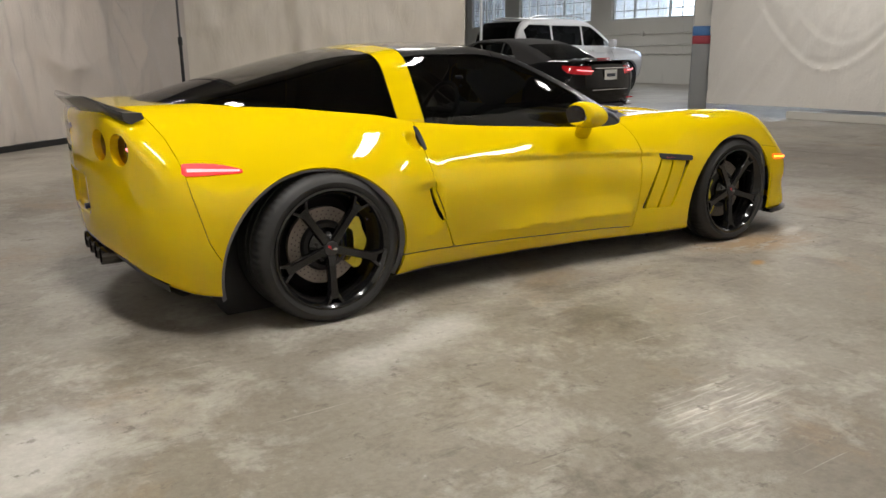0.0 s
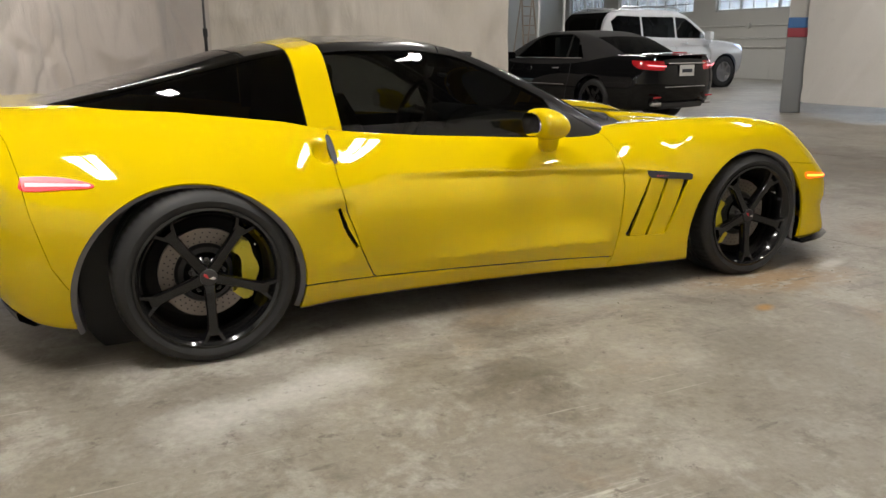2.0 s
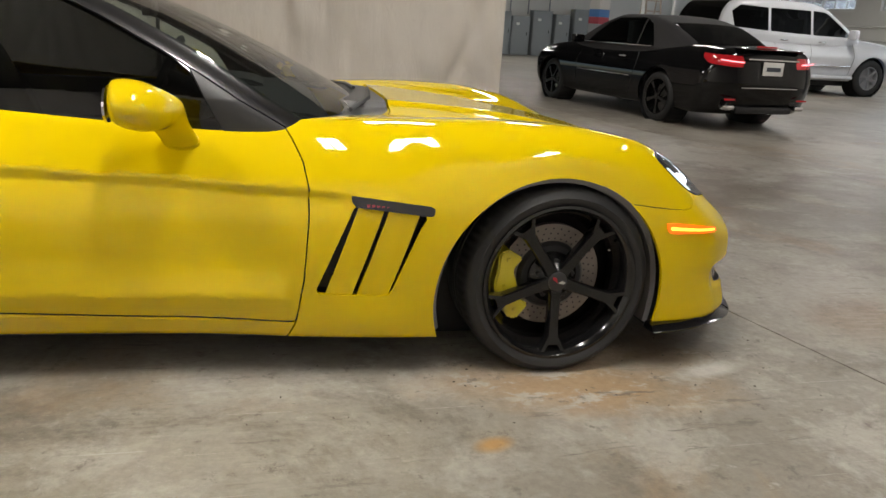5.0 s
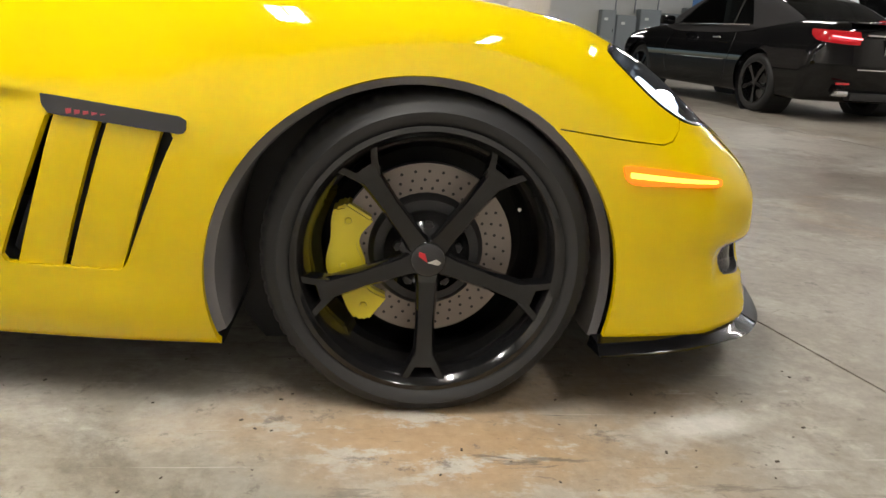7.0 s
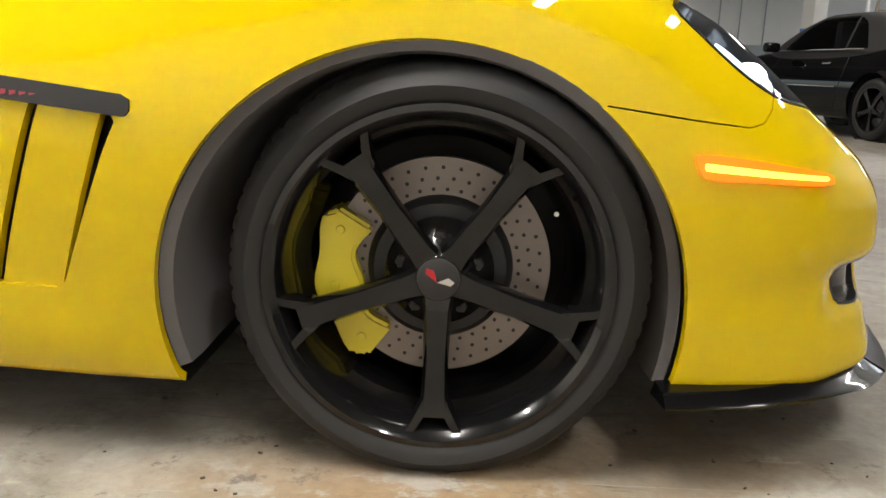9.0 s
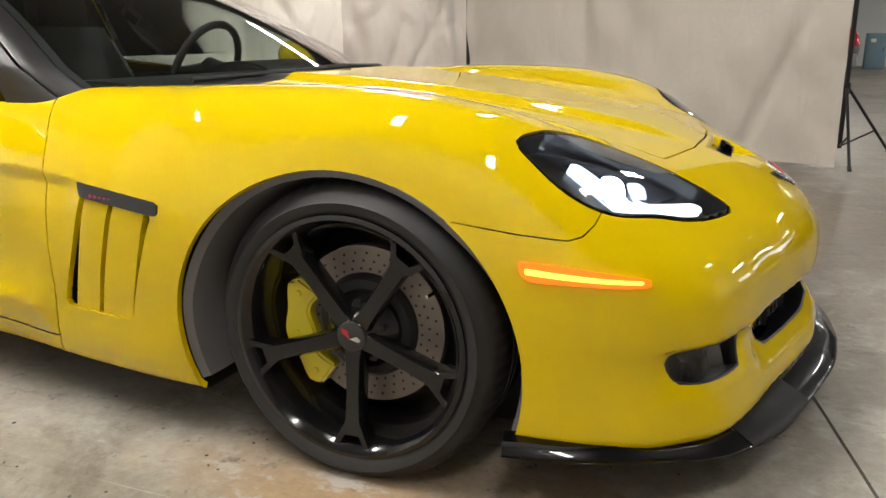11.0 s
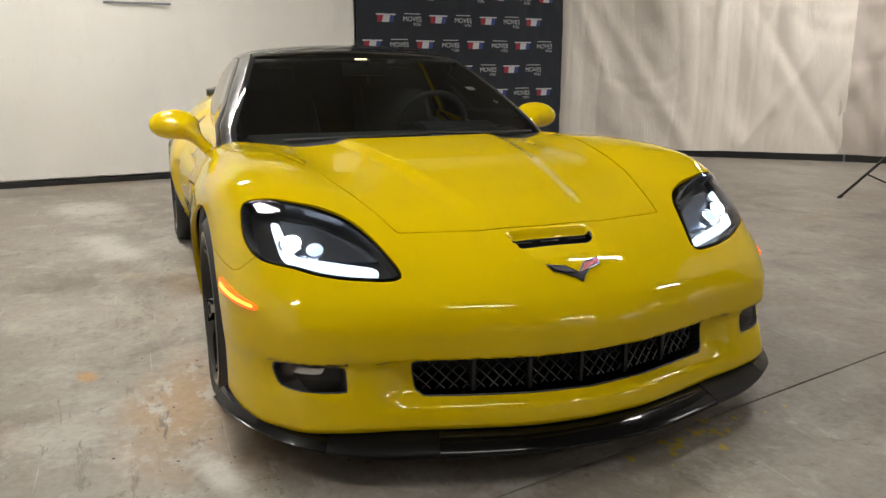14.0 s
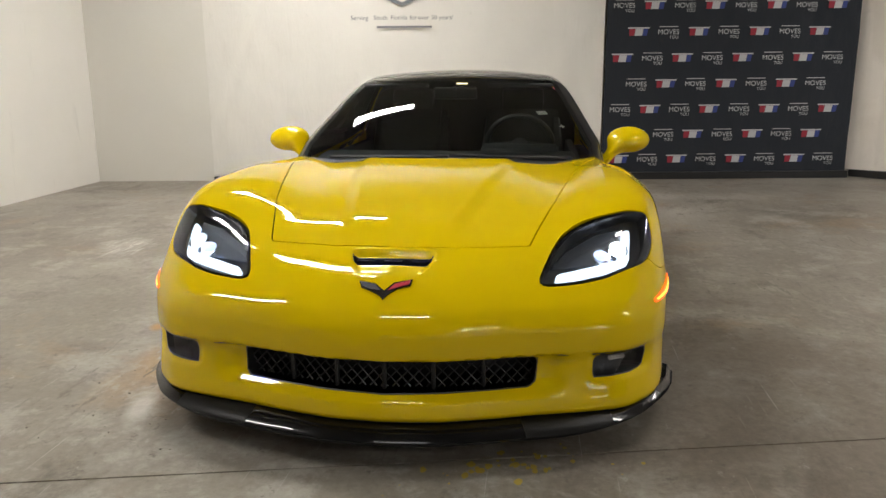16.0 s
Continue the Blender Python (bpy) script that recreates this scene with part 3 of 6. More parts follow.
# ---- hanging cloths ----
def folds(seed, deep, fine, pleat=0., sags=()):
    """Uneven hanging folds: slow waves, narrow pleats that die out downwards, slanting pulls."""
    rng = random.Random(seed)
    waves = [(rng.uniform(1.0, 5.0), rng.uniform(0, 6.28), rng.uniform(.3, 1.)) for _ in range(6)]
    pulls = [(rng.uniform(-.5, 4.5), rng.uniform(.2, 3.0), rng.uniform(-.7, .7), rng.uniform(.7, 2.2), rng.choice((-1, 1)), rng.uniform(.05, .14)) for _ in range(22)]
    swoops = [(rng.uniform(-.2, 4.2), rng.uniform(.2, 2.2), rng.uniform(.35, 1.1), rng.uniform(.5, 1.1), rng.choice((-1, 1)), rng.uniform(.03, .08)) for _ in range(9)]

    def at(x, z):
        wob = noise.noise(Vector((x * .7, z * .55, seed))) * .35
        y = sum(math.sin(f * (x + wob) + ph) * w for f, ph, w in waves) * deep / 3
        if pleat:
            q = math.sin((x + wob * .5) * 12.5 + 4.5 * noise.noise(Vector((x * .9, 3.3, seed))))
            y += pleat * (1 - abs(q)) ** 1.5 * (.55 + .45 * noise.noise(Vector((x * 1.7, z * .4, seed + 2))))
        for px, pz, lean, ln, sg, wide in pulls:
            u, v = (x - px) + lean * (z - pz), z - pz
            if abs(u) < .4 and abs(v) < ln:
                y += sg * fine * .30 * math.exp(-(u / wide) ** 2) * (1 - (v / ln) ** 2)
        # slack cloth hangs in curves between its pins
        for sx, sz, bend, reach, sg, wide in swoops:
            d = (x - sx) / reach
            if abs(d) < 1:
                v = z - sz - bend * (x - sx) ** 2
                y += sg * fine * .15 * math.exp(-(v / wide) ** 2) * (1 - d * d)
        # long curves where the cloth sags between two pins
        for sx, sz, bend, reach, high in sags:
            d = (x - sx) / reach
            if abs(d) < 1:
                v = z - sz - bend * (x - sx) ** 2
                y -= high * (math.exp(-(v / .045) ** 2) - .6 * math.exp(-((v - .10) / .06) ** 2)) * (1 - d ** 4)
        y += noise.noise(Vector((x * 1.3, z * .9, seed))) * fine * .6 + noise.noise(Vector((x * 4.5 + z, z * 2.6, seed + 5))) * fine * .28
        return y
    return at


def hang(name, a, b, z0, z1, fold, mat, label, category, nx=150, nz=64):
    d = Vector((b[0] - a[0], b[1] - a[1]))
    ob = mesh_object(name, sheet(d.length, z1 - z0, fold, nx, nz), mat, smooth=True)
    ob.matrix_basis = pose(a[0], a[1], z0, 0, 0, math.degrees(math.atan2(d.y, d.x)))
    return tagged(ob, label, category)


hang("photo_curtain", (-.42, 4.5), (2.56, 3.76), .03, 3.0, folds(3, .05, .13, .015), CURTAIN, "light beige muslin curtain hung from a stand", "curtain")
hang("photo_curtain", (-5.0, 3.95), (-2.85, 6.55), .08, 3.4, folds(5, .09, .10, .018), CURTAIN_LIT, "grey beige pleated muslin curtain along the wall", "curtain", nx=210)
hang("photo_curtain", (-2.9, 6.5), (2.0, 10.6), .08, 3.4, folds(8, .11, .14, .03), CURTAIN_FAR, "grey beige pleated muslin curtain along the wall", "curtain", nx=210)
hang("photo_curtain", (9.46, 5.83), (9.75, -1.6), .19, CEILING, folds(11, .05, .045, 0., ((2.25, .62, .64, 1.9, .024), (2.45, 1.0, .8, 1.7, .014), (5.6, .5, .5, 1.8, .02))), SHEET, "off-white muslin sheet hung beside the column", "curtain", nx=210)
BANNER_FOLD, LOGO_FOLD = folds(14, .010, .03), folds(17, .022, .03)
banner = hang("banner", (-4.02, -3.2), (-4.47, 1.15), .07, 3.2, BANNER_FOLD, BANNER, "white vinyl banner hung on the wall", "banner", nx=90)
backdrop_cloth = hang("logo_backdrop", (-4.46, 1.17), (-4.82, 3.90), .08, 3.2, LOGO_FOLD, NAVY, "dark blue step-and-repeat logo backdrop", "backdrop cloth", nx=90)


def skirting(name, a, b, z1, thick, mat, label):
    a, b = Vector((*a, 0)), Vector((*b, 0))
    d = b - a
    ob = mesh_object(name, box((d.length / 2, 0, z1 / 2), (d.length, thick, z1), .004), mat)
    ob.matrix_basis = pose(a.x, a.y, 0, 0, 0, math.degrees(math.atan2(d.y, d.x)))
    tagged(ob, label, "skirting", kind="structure")


skirting("banner_strip", (-4.03, -3.2), (-4.48, 1.12), .05, .05, BLACK_METAL, "thin black strip along the floor under the banner")
skirting("baseboard_2", (-4.48, 1.16), (-4.85, 3.92), .08, .12, BLACK_METAL, "black base strip under the logo backdrop")
skirting("baseboard_3", (-4.98, 4.02), (-2.85, 6.58), .08, .10, BLACK_METAL, "black base strip under the curtain")
skirting("baseboard_4", (-2.83, 6.6), (2.0, 10.65), .08, .10, BLACK_METAL, "black base strip under the curtain")
skirting("kerb", (9.62, 4.2), (9.85, -1.7), .12, .22, WALL, "low white concrete kerb below the sheet")

# prints on the cloths
def text_mesh(words, size):
    c = bpy.data.curves.new("words", "FONT")
    c.body, c.size, c.align_x, c.align_y = words, size, "CENTER", "CENTER"
    o = new("words", c)
    bpy.context.view_layer.update()
    data = bpy.data.meshes.new_from_object(o.evaluated_get(bpy.context.evaluated_depsgraph_get()))
    bpy.data.objects.remove(o)
    bpy.data.curves.remove(c)
    return data


def printed(name, data, mat, owner, x, z, fold, out=.006, label=""):
    """A flat print on a cloth, at the cloth's own x and z."""
    if not data.materials:
        data.materials.append(mat)
    ob = new(name, data)
    ob.parent = owner
    ob.matrix_basis = pose(x, min(fold(x + q, z) for q in (-.1, 0, .1)) - out, z, 90, 0, 0)
    if label:
        ob["label"] = label
    return ob


def flat(poly):
    bm = bmesh.new()
    bm.faces.new([bm.verts.new((u, v, 0)) for u, v in poly])
    d = bpy.data.meshes.new("print")
    bm.to_mesh(d)
    bm.free()
    return d


INK_WHITE = material("white_print", (.50, .50, .52), .7)
INK_RED = material("red_print", (.30, .02, .04), .7)
INK_BLUE = material("blue_print", (.03, .05, .22), .7)
INK_GREY = material("grey_print", (.17, .18, .20), .7)
moves = text_mesh("MOVES", .074)
you = text_mesh("YOU", .046)
thin_bar = flat([(-.10, -.004), (.10, -.004), (.10, .004), (-.10, .004)])
block = lambda x0, x1, h: flat([(x0, -h), (x1, -h), (x1 + .012, h), (x0 + (.012 if x0 > -.1 else 0), h)])
red_b, white_b, blue_b = block(-.10, -.045, .036), block(-.043, .040, .036), block(.042, .092, .036)
top_b = flat([(-.115, .038), (.115, .038), (.122, .052), (-.115, .052)])
for row in range(10):
    z = .22 + row * .276
    for col in range(9):
        x = .02 + col * .33 - (.165 if row % 2 else 0) + .16
        if not .14 < x < 2.62:
            continue
        if (col + row // 2 + row) % 2:
            printed("logo_word", moves, INK_WHITE, backdrop_cloth, x, z - .08, LOGO_FOLD, label="white printed word")
            printed("logo_line", thin_bar, INK_WHITE, backdrop_cloth, x, z - .022, LOGO_FOLD)
            printed("logo_tail", you, INK_WHITE, backdrop_cloth, x + .06, z - .134, LOGO_FOLD, label="small white printed word")
        else:
            printed("logo_red", red_b, INK_RED, backdrop_cloth, x, z - .08, LOGO_FOLD, label="red printed block")
            printed("logo_white", white_b, INK_WHITE, backdrop_cloth, x, z - .08, LOGO_FOLD)
            printed("logo_blue", blue_b, INK_BLUE, backdrop_cloth, x, z - .08, LOGO_FOLD, label="blue printed block")
            printed("logo_top", top_b, INK_WHITE, backdrop_cloth, x, z - .08, LOGO_FOLD)
for word, x in (("Serving", 1.715), ("South", 1.945), ("Florida", 2.145), ("for", 2.30), ("over", 2.41), ("50", 2.525), ("years!", 2.655)):
    printed("banner_word", text_mesh(word, .066), INK_GREY, banner, x, 1.70, BANNER_FOLD, .03, "grey printed word")
printed("banner_line", flat([(-.30, -.011), (.30, -.011), (.30, .011), (-.30, .011)]), INK_GREY, banner, 2.2, 1.605, BANNER_FOLD, .02, "grey printed web address as a bar")
printed("banner_shape", flat([(-.36, .09), (0, -.06), (.36, .09), (.36, .125), (0, -.02), (-.36, .125)]), INK_GREY, banner, 2.18, 1.88, BANNER_FOLD, .02, "grey outline of a shield")

# strip light fixtures
LIGHT_WHITE = material("enamelled_steel", (.75, .75, .73), .4)
for x, y, turn, length, watts in STRIPS:
    f = thing("strip_light", (x, y, CEILING), "white twin-tube strip light under the ceiling, out of view", "lamp", "strip lights", turn)
    part("housing", box((0, 0, -.20), (length + .06, .18, .05), .008), LIGHT_WHITE, f)
    for e in (-.4, .4):
        part("hanger", tube([(e * length, 0, 0), (e * length, 0, -.18)], .006, 6), STEEL, f)
    for off in (-.055, .055):
        d = bpy.data.lights.new("tube_light", "AREA")
        d.shape, d.size, d.size_y, d.energy, d.color = "RECTANGLE", length, .085, watts / 2, (1.0, .955, .89)
        o = new("tube_light", d)
        o.matrix_world = pose(x, y, CEILING - .24, 0, 0, turn) @ Matrix.Translation((0, off, 0))


# ---- the yellow sports car ----
car = thing("sports_car", (0, 0, 0), "bright yellow two-door sports coupe with black wheels and roof", "car")


def skin(name, mesh, field, mat, parent, label="", flange=.014):
    """A panel on a field's skin: its normals are the field's own, and its rim is turned inwards."""
    pts, tris = mesh
    n = gradient(field, pts)
    n /= np.maximum(np.linalg.norm(n, axis=1, keepdims=True), 1e-9)
    verts, norms, faces = pts, n, tris
    if flange:
        e = np.concatenate([tris[:, [0, 1]], tris[:, [1, 2]], tris[:, [2, 0]]])
        key = np.sort(e, 1)
        order = np.lexsort((key[:, 1], key[:, 0]))
        k = key[order]
        same = (k[1:] == k[:-1]).all(1)
        lone = np.ones(len(k), bool)
        lone[1:] &= ~same
        lone[:-1] &= ~same
        rim = e[order][lone]
        if len(rim):
            a, b = pts[rim[:, 0]], pts[rim[:, 1]]
            na, nb = n[rim[:, 0]], n[rim[:, 1]]
            quad_v = np.concatenate([a, b, b - nb * flange, a - na * flange])
            m = len(rim)
            fn = np.cross(-(na + nb), b - a)
            fn /= np.maximum(np.linalg.norm(fn, axis=1, keepdims=True), 1e-9)
            base = len(pts)
            i = np.arange(m)
            q1 = np.stack([base + i + m, base + i, base + i + 3 * m], 1)
            q2 = np.stack([base + i + m, base + i + 3 * m, base + i + 2 * m], 1)
            verts = np.concatenate([pts, quad_v])
            norms = np.concatenate([n] + [fn] * 4)
            faces = np.concatenate([tris, q1, q2])
    data = bpy.data.meshes.new(name)
    data.from_pydata(verts.tolist(), [], faces.tolist())
    data.shade_smooth()
    data.normals_split_custom_set_from_vertices(norms.tolist())
    return mesh_object(name, data, mat, parent, label)


def split(mesh, d, gap=.0022):
    """Inside and outside of a line, with a real gap between them."""
    return clipped(mesh, d + gap), clipped(mesh, d - gap, False)



def pushed(mesh, field, h):
    """A mesh moved along the field's normals by h, a number or one a vertex."""
    pts, tris = mesh
    n = gradient(field, pts)
    n /= np.maximum(np.linalg.norm(n, axis=1, keepdims=True), 1e-9)
    return pts + n * (h if np.ndim(h) == 0 else h[:, None]), tris


def inside(mesh, poly, u, v, only=None):
    d = outline(u(mesh[0]), v(mesh[0]), poly)
    return d if only is None else np.where(only(mesh[0]), d, np.maximum(d, .05))


X = lambda q: q[:, 0]
Y = lambda q: q[:, 1]
Z = lambda q: q[:, 2]
RIGHT = lambda q: q[:, 1] < -.3
LEFT = lambda q: q[:, 1] > .3
SIDES = ((-1, RIGHT), (1, LEFT))

DOOR = [(.455, .80), (.498, .74), (.528, .68), (.543, .61), (.544, .52), (.532, .33), (.510, .190), (-.672, .2325), (-.738, .37), (-.793, .53), (-.818, .66), (-.822, .79), (-.803, .85), (-.785, .92)]
HOOD = [(1.945, 0), (1.935, .2), (1.89, .445), (1.55, .535), (1.2, .605), (.8, .69), (.64, .742), (.72, .70), (.80, .62), (.85, .45), (.865, .2), (.868, 0)]
HOOD = HOOD + [(x, -y) for x, y in HOOD[-2:0:-1]]
LAMP = rounded([(.446, .714), (.50, .726), (.551, .723), (.658, .70), (.78, .656), (.885, .602), (.958, .546), (.872, .542), (.762, .553), (.675, .571), (.57, .586), (.503, .622), (.458, .678)], 4)
VENT = [(.675, .562), (.896, .540), (.872, .49), (.792, .287), (.778, .279), (.562, .283)]
VENT_BAR = [(.66, .590), (.668, .592), (.905, .566), (.918, .556), (.912, .538), (.90, .536), (.676, .560)]
FOG = rounded([(-.822, .334), (-.73, .333), (-.662, .328), (-.652, .318), (-.652, .266), (-.662, .258), (-.74, .259), (-.80, .264), (-.818, .278)], 3)
GRILLE = [(0, .332), (.12, .335), (.25, .336), (.470, .330), (.480, .323), (.474, .252), (.455, .237), (.30, .236), (.15, .235), (0, .233)]
GRILLE = GRILLE + [(-y, z) for y, z in GRILLE[-2:0:-1]]
AMBER_LINE = rounded([(1.704, .501), (1.714, .509), (1.80, .500), (1.913, .480), (1.927, .470), (1.913, .464), (1.80, .471), (1.722, .475)], 3)
RED_LINE = rounded([(-1.925, .722), (-1.91, .733), (-1.80, .726), (-1.71, .704), (-1.695, .694), (-1.71, .688), (-1.80, .687), (-1.92, .690)], 3)
SCOOP_SLOT = [(-.832, .542), (-.812, .545), (-.808, .52), (-.785, .45), (-.742, .366), (-.742, .352), (-.775, .395), (-.812, .47)]
lamp_u = lambda q: .65 * q[:, 0] - .76 * np.abs(q[:, 1])


def slit(mesh, line, u, v, only, width=.0022):
    """A narrow gap cut along an open line."""
    q = np.stack([u(mesh[0]), v(mesh[0])], -1)
    best = np.full(len(q), 9.)
    for a, b in zip(line, line[1:]):
        a, b = np.array(a), np.array(b)
        e, w = b - a, q - a
        t = np.clip((w @ e) / (e @ e), 0, 1)
        best = np.minimum(best, np.hypot(*(w - t[:, None] * e).T))
    return cut_thin(mesh, np.where(only(mesh[0]), best, 9.), line, u, v, only, width)


def refined(mesh, flag):
    """Quarter the triangles that touch flagged vertices (their neighbours are fitted)."""
    pts, tris = mesh
    hot = flag[tris].all(1)
    e = np.sort(np.concatenate([tris[hot][:, [0, 1]], tris[hot][:, [1, 2]], tris[hot][:, [2, 0]]]), 1)
    ue = np.unique(e, axis=0)
    mid = {(int(a), int(b)): len(pts) + i for i, (a, b) in enumerate(ue)}
    pts2 = np.concatenate([pts, (pts[ue[:, 0]] + pts[ue[:, 1]]) / 2]) if len(ue) else pts
    out = []
    touched = np.zeros(len(pts), bool)
    touched[ue.ravel()] = True
    maybe = touched[tris].sum(1) >= 2
    out_plain = tris[~maybe]
    for a, b, c in tris[maybe].tolist():
        m = [mid.get((min(i, j), max(i, j))) for i, j in ((a, b), (b, c), (c, a))]
        n = sum(k is not None for k in m)
        if n == 3:
            out += [(a, m[0], m[2]), (m[0], b, m[1]), (m[2], m[1], c), (m[0], m[1], m[2])]
        elif n == 0:
            out.append((a, b, c))
        else:
            v = [a, b, c]
            ring = []
            for k in range(3):
                ring.append(v[k])
                if m[k] is not None:
                    ring.append(m[k])
            s = next(k for k, r in enumerate(ring) if r >= len(pts))
            ring = ring[s:] + ring[:s]
            out += [(ring[0], ring[k], ring[k + 1]) for k in range(1, len(ring) - 1)]
    return pts2, np.concatenate([out_plain, np.array(out, int)]) if out else out_plain


def line_distance(q, line):
    best = np.full(len(q), 9.)
    for a, b in zip(line, line[1:]):
        a, b = np.array(a), np.array(b)
        e, w = b - a, q - a
        t = np.clip((w @ e) / (e @ e), 0, 1)
        best = np.minimum(best, np.hypot(*(w - t[:, None] * e).T))
    return best


def cut_thin(mesh, d, line, u, v, only, width):
    for reach in (.03, .014, .009):
        mesh = refined(mesh, d < reach)
        d = np.where(only(mesh[0]), line_distance(np.stack([u(mesh[0]), v(mesh[0])], -1), line), 9.)
    return clipped(mesh, d - width, False)


shell = surface(body_field, (-2.3, -1.02, .04), (2.3, 1.02, 1.04), .0155)
p = shell[0]
shell = clipped(shell, np.where((p[:, 2] > .68) & (p[:, 0] > -2.06), cabin_field(p), 1.), False)
ARCHES = ((1.322, .262, .393), (-1.393, .262, .425))
for cx, cz, r in ARCHES:
    p = shell[0]
    shell = clipped(shell, np.maximum(np.hypot(p[:, 0] - cx, p[:, 2] - cz) - r, .45 - np.abs(p[:, 1])), False)
doors, shell = split(shell, np.maximum(inside(shell, DOOR, X, Z), .45 - np.abs(shell[0][:, 1])))
p = shell[0]
hood, shell = split(shell, np.maximum(outline(p[:, 0], p[:, 1], HOOD), .55 - p[:, 2]))
# dark cowl between hood and windshield
p = shell[0]
cowl_d = np.maximum.reduce([p[:, 0] - .866 + .42 * (np.abs(p[:, 1]) / .77) ** 5, .44 - p[:, 0], .70 - p[:, 2], np.abs(p[:, 1]) - .775])
cowl, shell = split(shell, cowl_d, .0015)
skin("cowl", pushed(cowl, body_field, -.008), body_field, SATIN_BLACK, car, "satin black cowl panel below the windshield")
# undertray
p = shell[0]
nz = gradient(body_field, p)[:, 2]
tray, shell = split(shell, np.maximum(nz + .72, p[:, 2] - .40), 0.)
skin("undertray", tray, body_field, SATIN_BLACK, car, "satin black undertray", 0)

lamps, vents, fogs = {}, {}, {}
for s, only in SIDES:
    lamps[s], shell = split(shell, inside(shell, LAMP, lamp_u, Z, lambda q: only(q) & (q[:, 0] > 1.5)), .0015)
    vents[s], shell = split(shell, inside(shell, VENT, X, Z, only), 0.)
    fog_line = FOG if s < 0 else [(-y, z) for y, z in FOG]
    fogs[s], shell = split(shell, inside(shell, fog_line, Y, Z, lambda q: q[:, 0] > 1.8), 0.)
    shell = clipped(shell, inside(shell, SCOOP_SLOT, X, Z, only), False)
grille, shell = split(shell, inside(shell, GRILLE, Y, Z, lambda q: q[:, 0] > 1.9), 0.)
TAILS = [(-.59, .785), (-.425, .795), (.425, .795), (.59, .785)]
tails = []
for y, z in TAILS:
    q = shell[0]
    t, shell = split(shell, np.where(q[:, 0] < -2.0, np.hypot(q[:, 1] - y, q[:, 2] - z) - .073, 1.), 0.)
    tails.append(t)
for s, only in SIDES:
    shell = slit(shell, [(1.575, .572), (1.70, .556), (1.785, .547), (1.808, .553), (1.825, .572), (1.832, .59)], X, Z, only, .0013)
    shell = slit(shell, [(-2.0, .915), (-1.955, .832), (-1.927, .737), (-1.908, .609), (-1.861, .421), (-1.817, .339), (-1.755, .325)], X, Z, only, .0012)
    shell = slit(shell, [(-.672, .2325), (-.985, .244)], X, Z, only)
    shell = slit(shell, [(.510, .190), (.472, .10)], X, Z, only)
INTAKE = [(1.976, -.138), (1.976, .138), (2.016, .128), (2.016, -.128)]
intake, shell = split(shell, inside(shell, INTAKE, X, Y, lambda q: q[:, 2] > .5), 0.)
slot = skin("hood_intake", pushed(intake, body_field, -.03), body_field, BLACK_METAL, car, "black intake slot ahead of the hood", 0)
skin("intake_rim", clipped(intake, -inside(intake, INTAKE, X, Y) - .003), body_field, SATIN_BLACK, slot, "", .03)
skin("body", shell, body_field, YELLOW, car, "glossy yellow body shell")
skin("hood", hood, body_field, YELLOW, car)
for s, only in SIDES:
    skin("door", clipped(doors, -s * doors[0][:, 1]), body_field, YELLOW, car)

# side vents: black backing, two yellow blades, black strip above
for s, only in SIDES:
    back = skin("side_vent", pushed(vents[s], body_field, -.05), body_field, SATIN_BLACK, car, "side vent with yellow blades and black strip", 0)
    for x0, wide in ((.024, .080), (.119, .095)):
        blade = [(.674 + x0, .60), (.674 + x0 + wide, .60), (.564 + x0 + wide, .26), (.564 + x0, .26)]
        m = clipped(vents[s], inside(vents[s], blade, X, Z))
        skin("vent_blade", pushed(m, body_field, -.005), body_field, YELLOW, back, "", .016)
    strip = clipped(surface_copy := (np.concatenate([vents[s][0], shell[0]]), np.concatenate([vents[s][1], shell[1] + len(vents[s][0])])),
                    inside(surface_copy, VENT_BAR, X, Z, only))
    skin("vent_strip", pushed(strip, body_field, .004), body_field, SATIN_BLACK, back, "black vent strip with small red letters", .012)
    for k in range(10):
        if k == 5:
            continue
        cx = .715 + k * .0145
        bar = part("letter_bar", box((cx, s * (side_w(cx) - .0045), .567 - (cx - .70) * .105), (.009, .004, .009)), RED_PAINT, back, "small dull red letter", False)

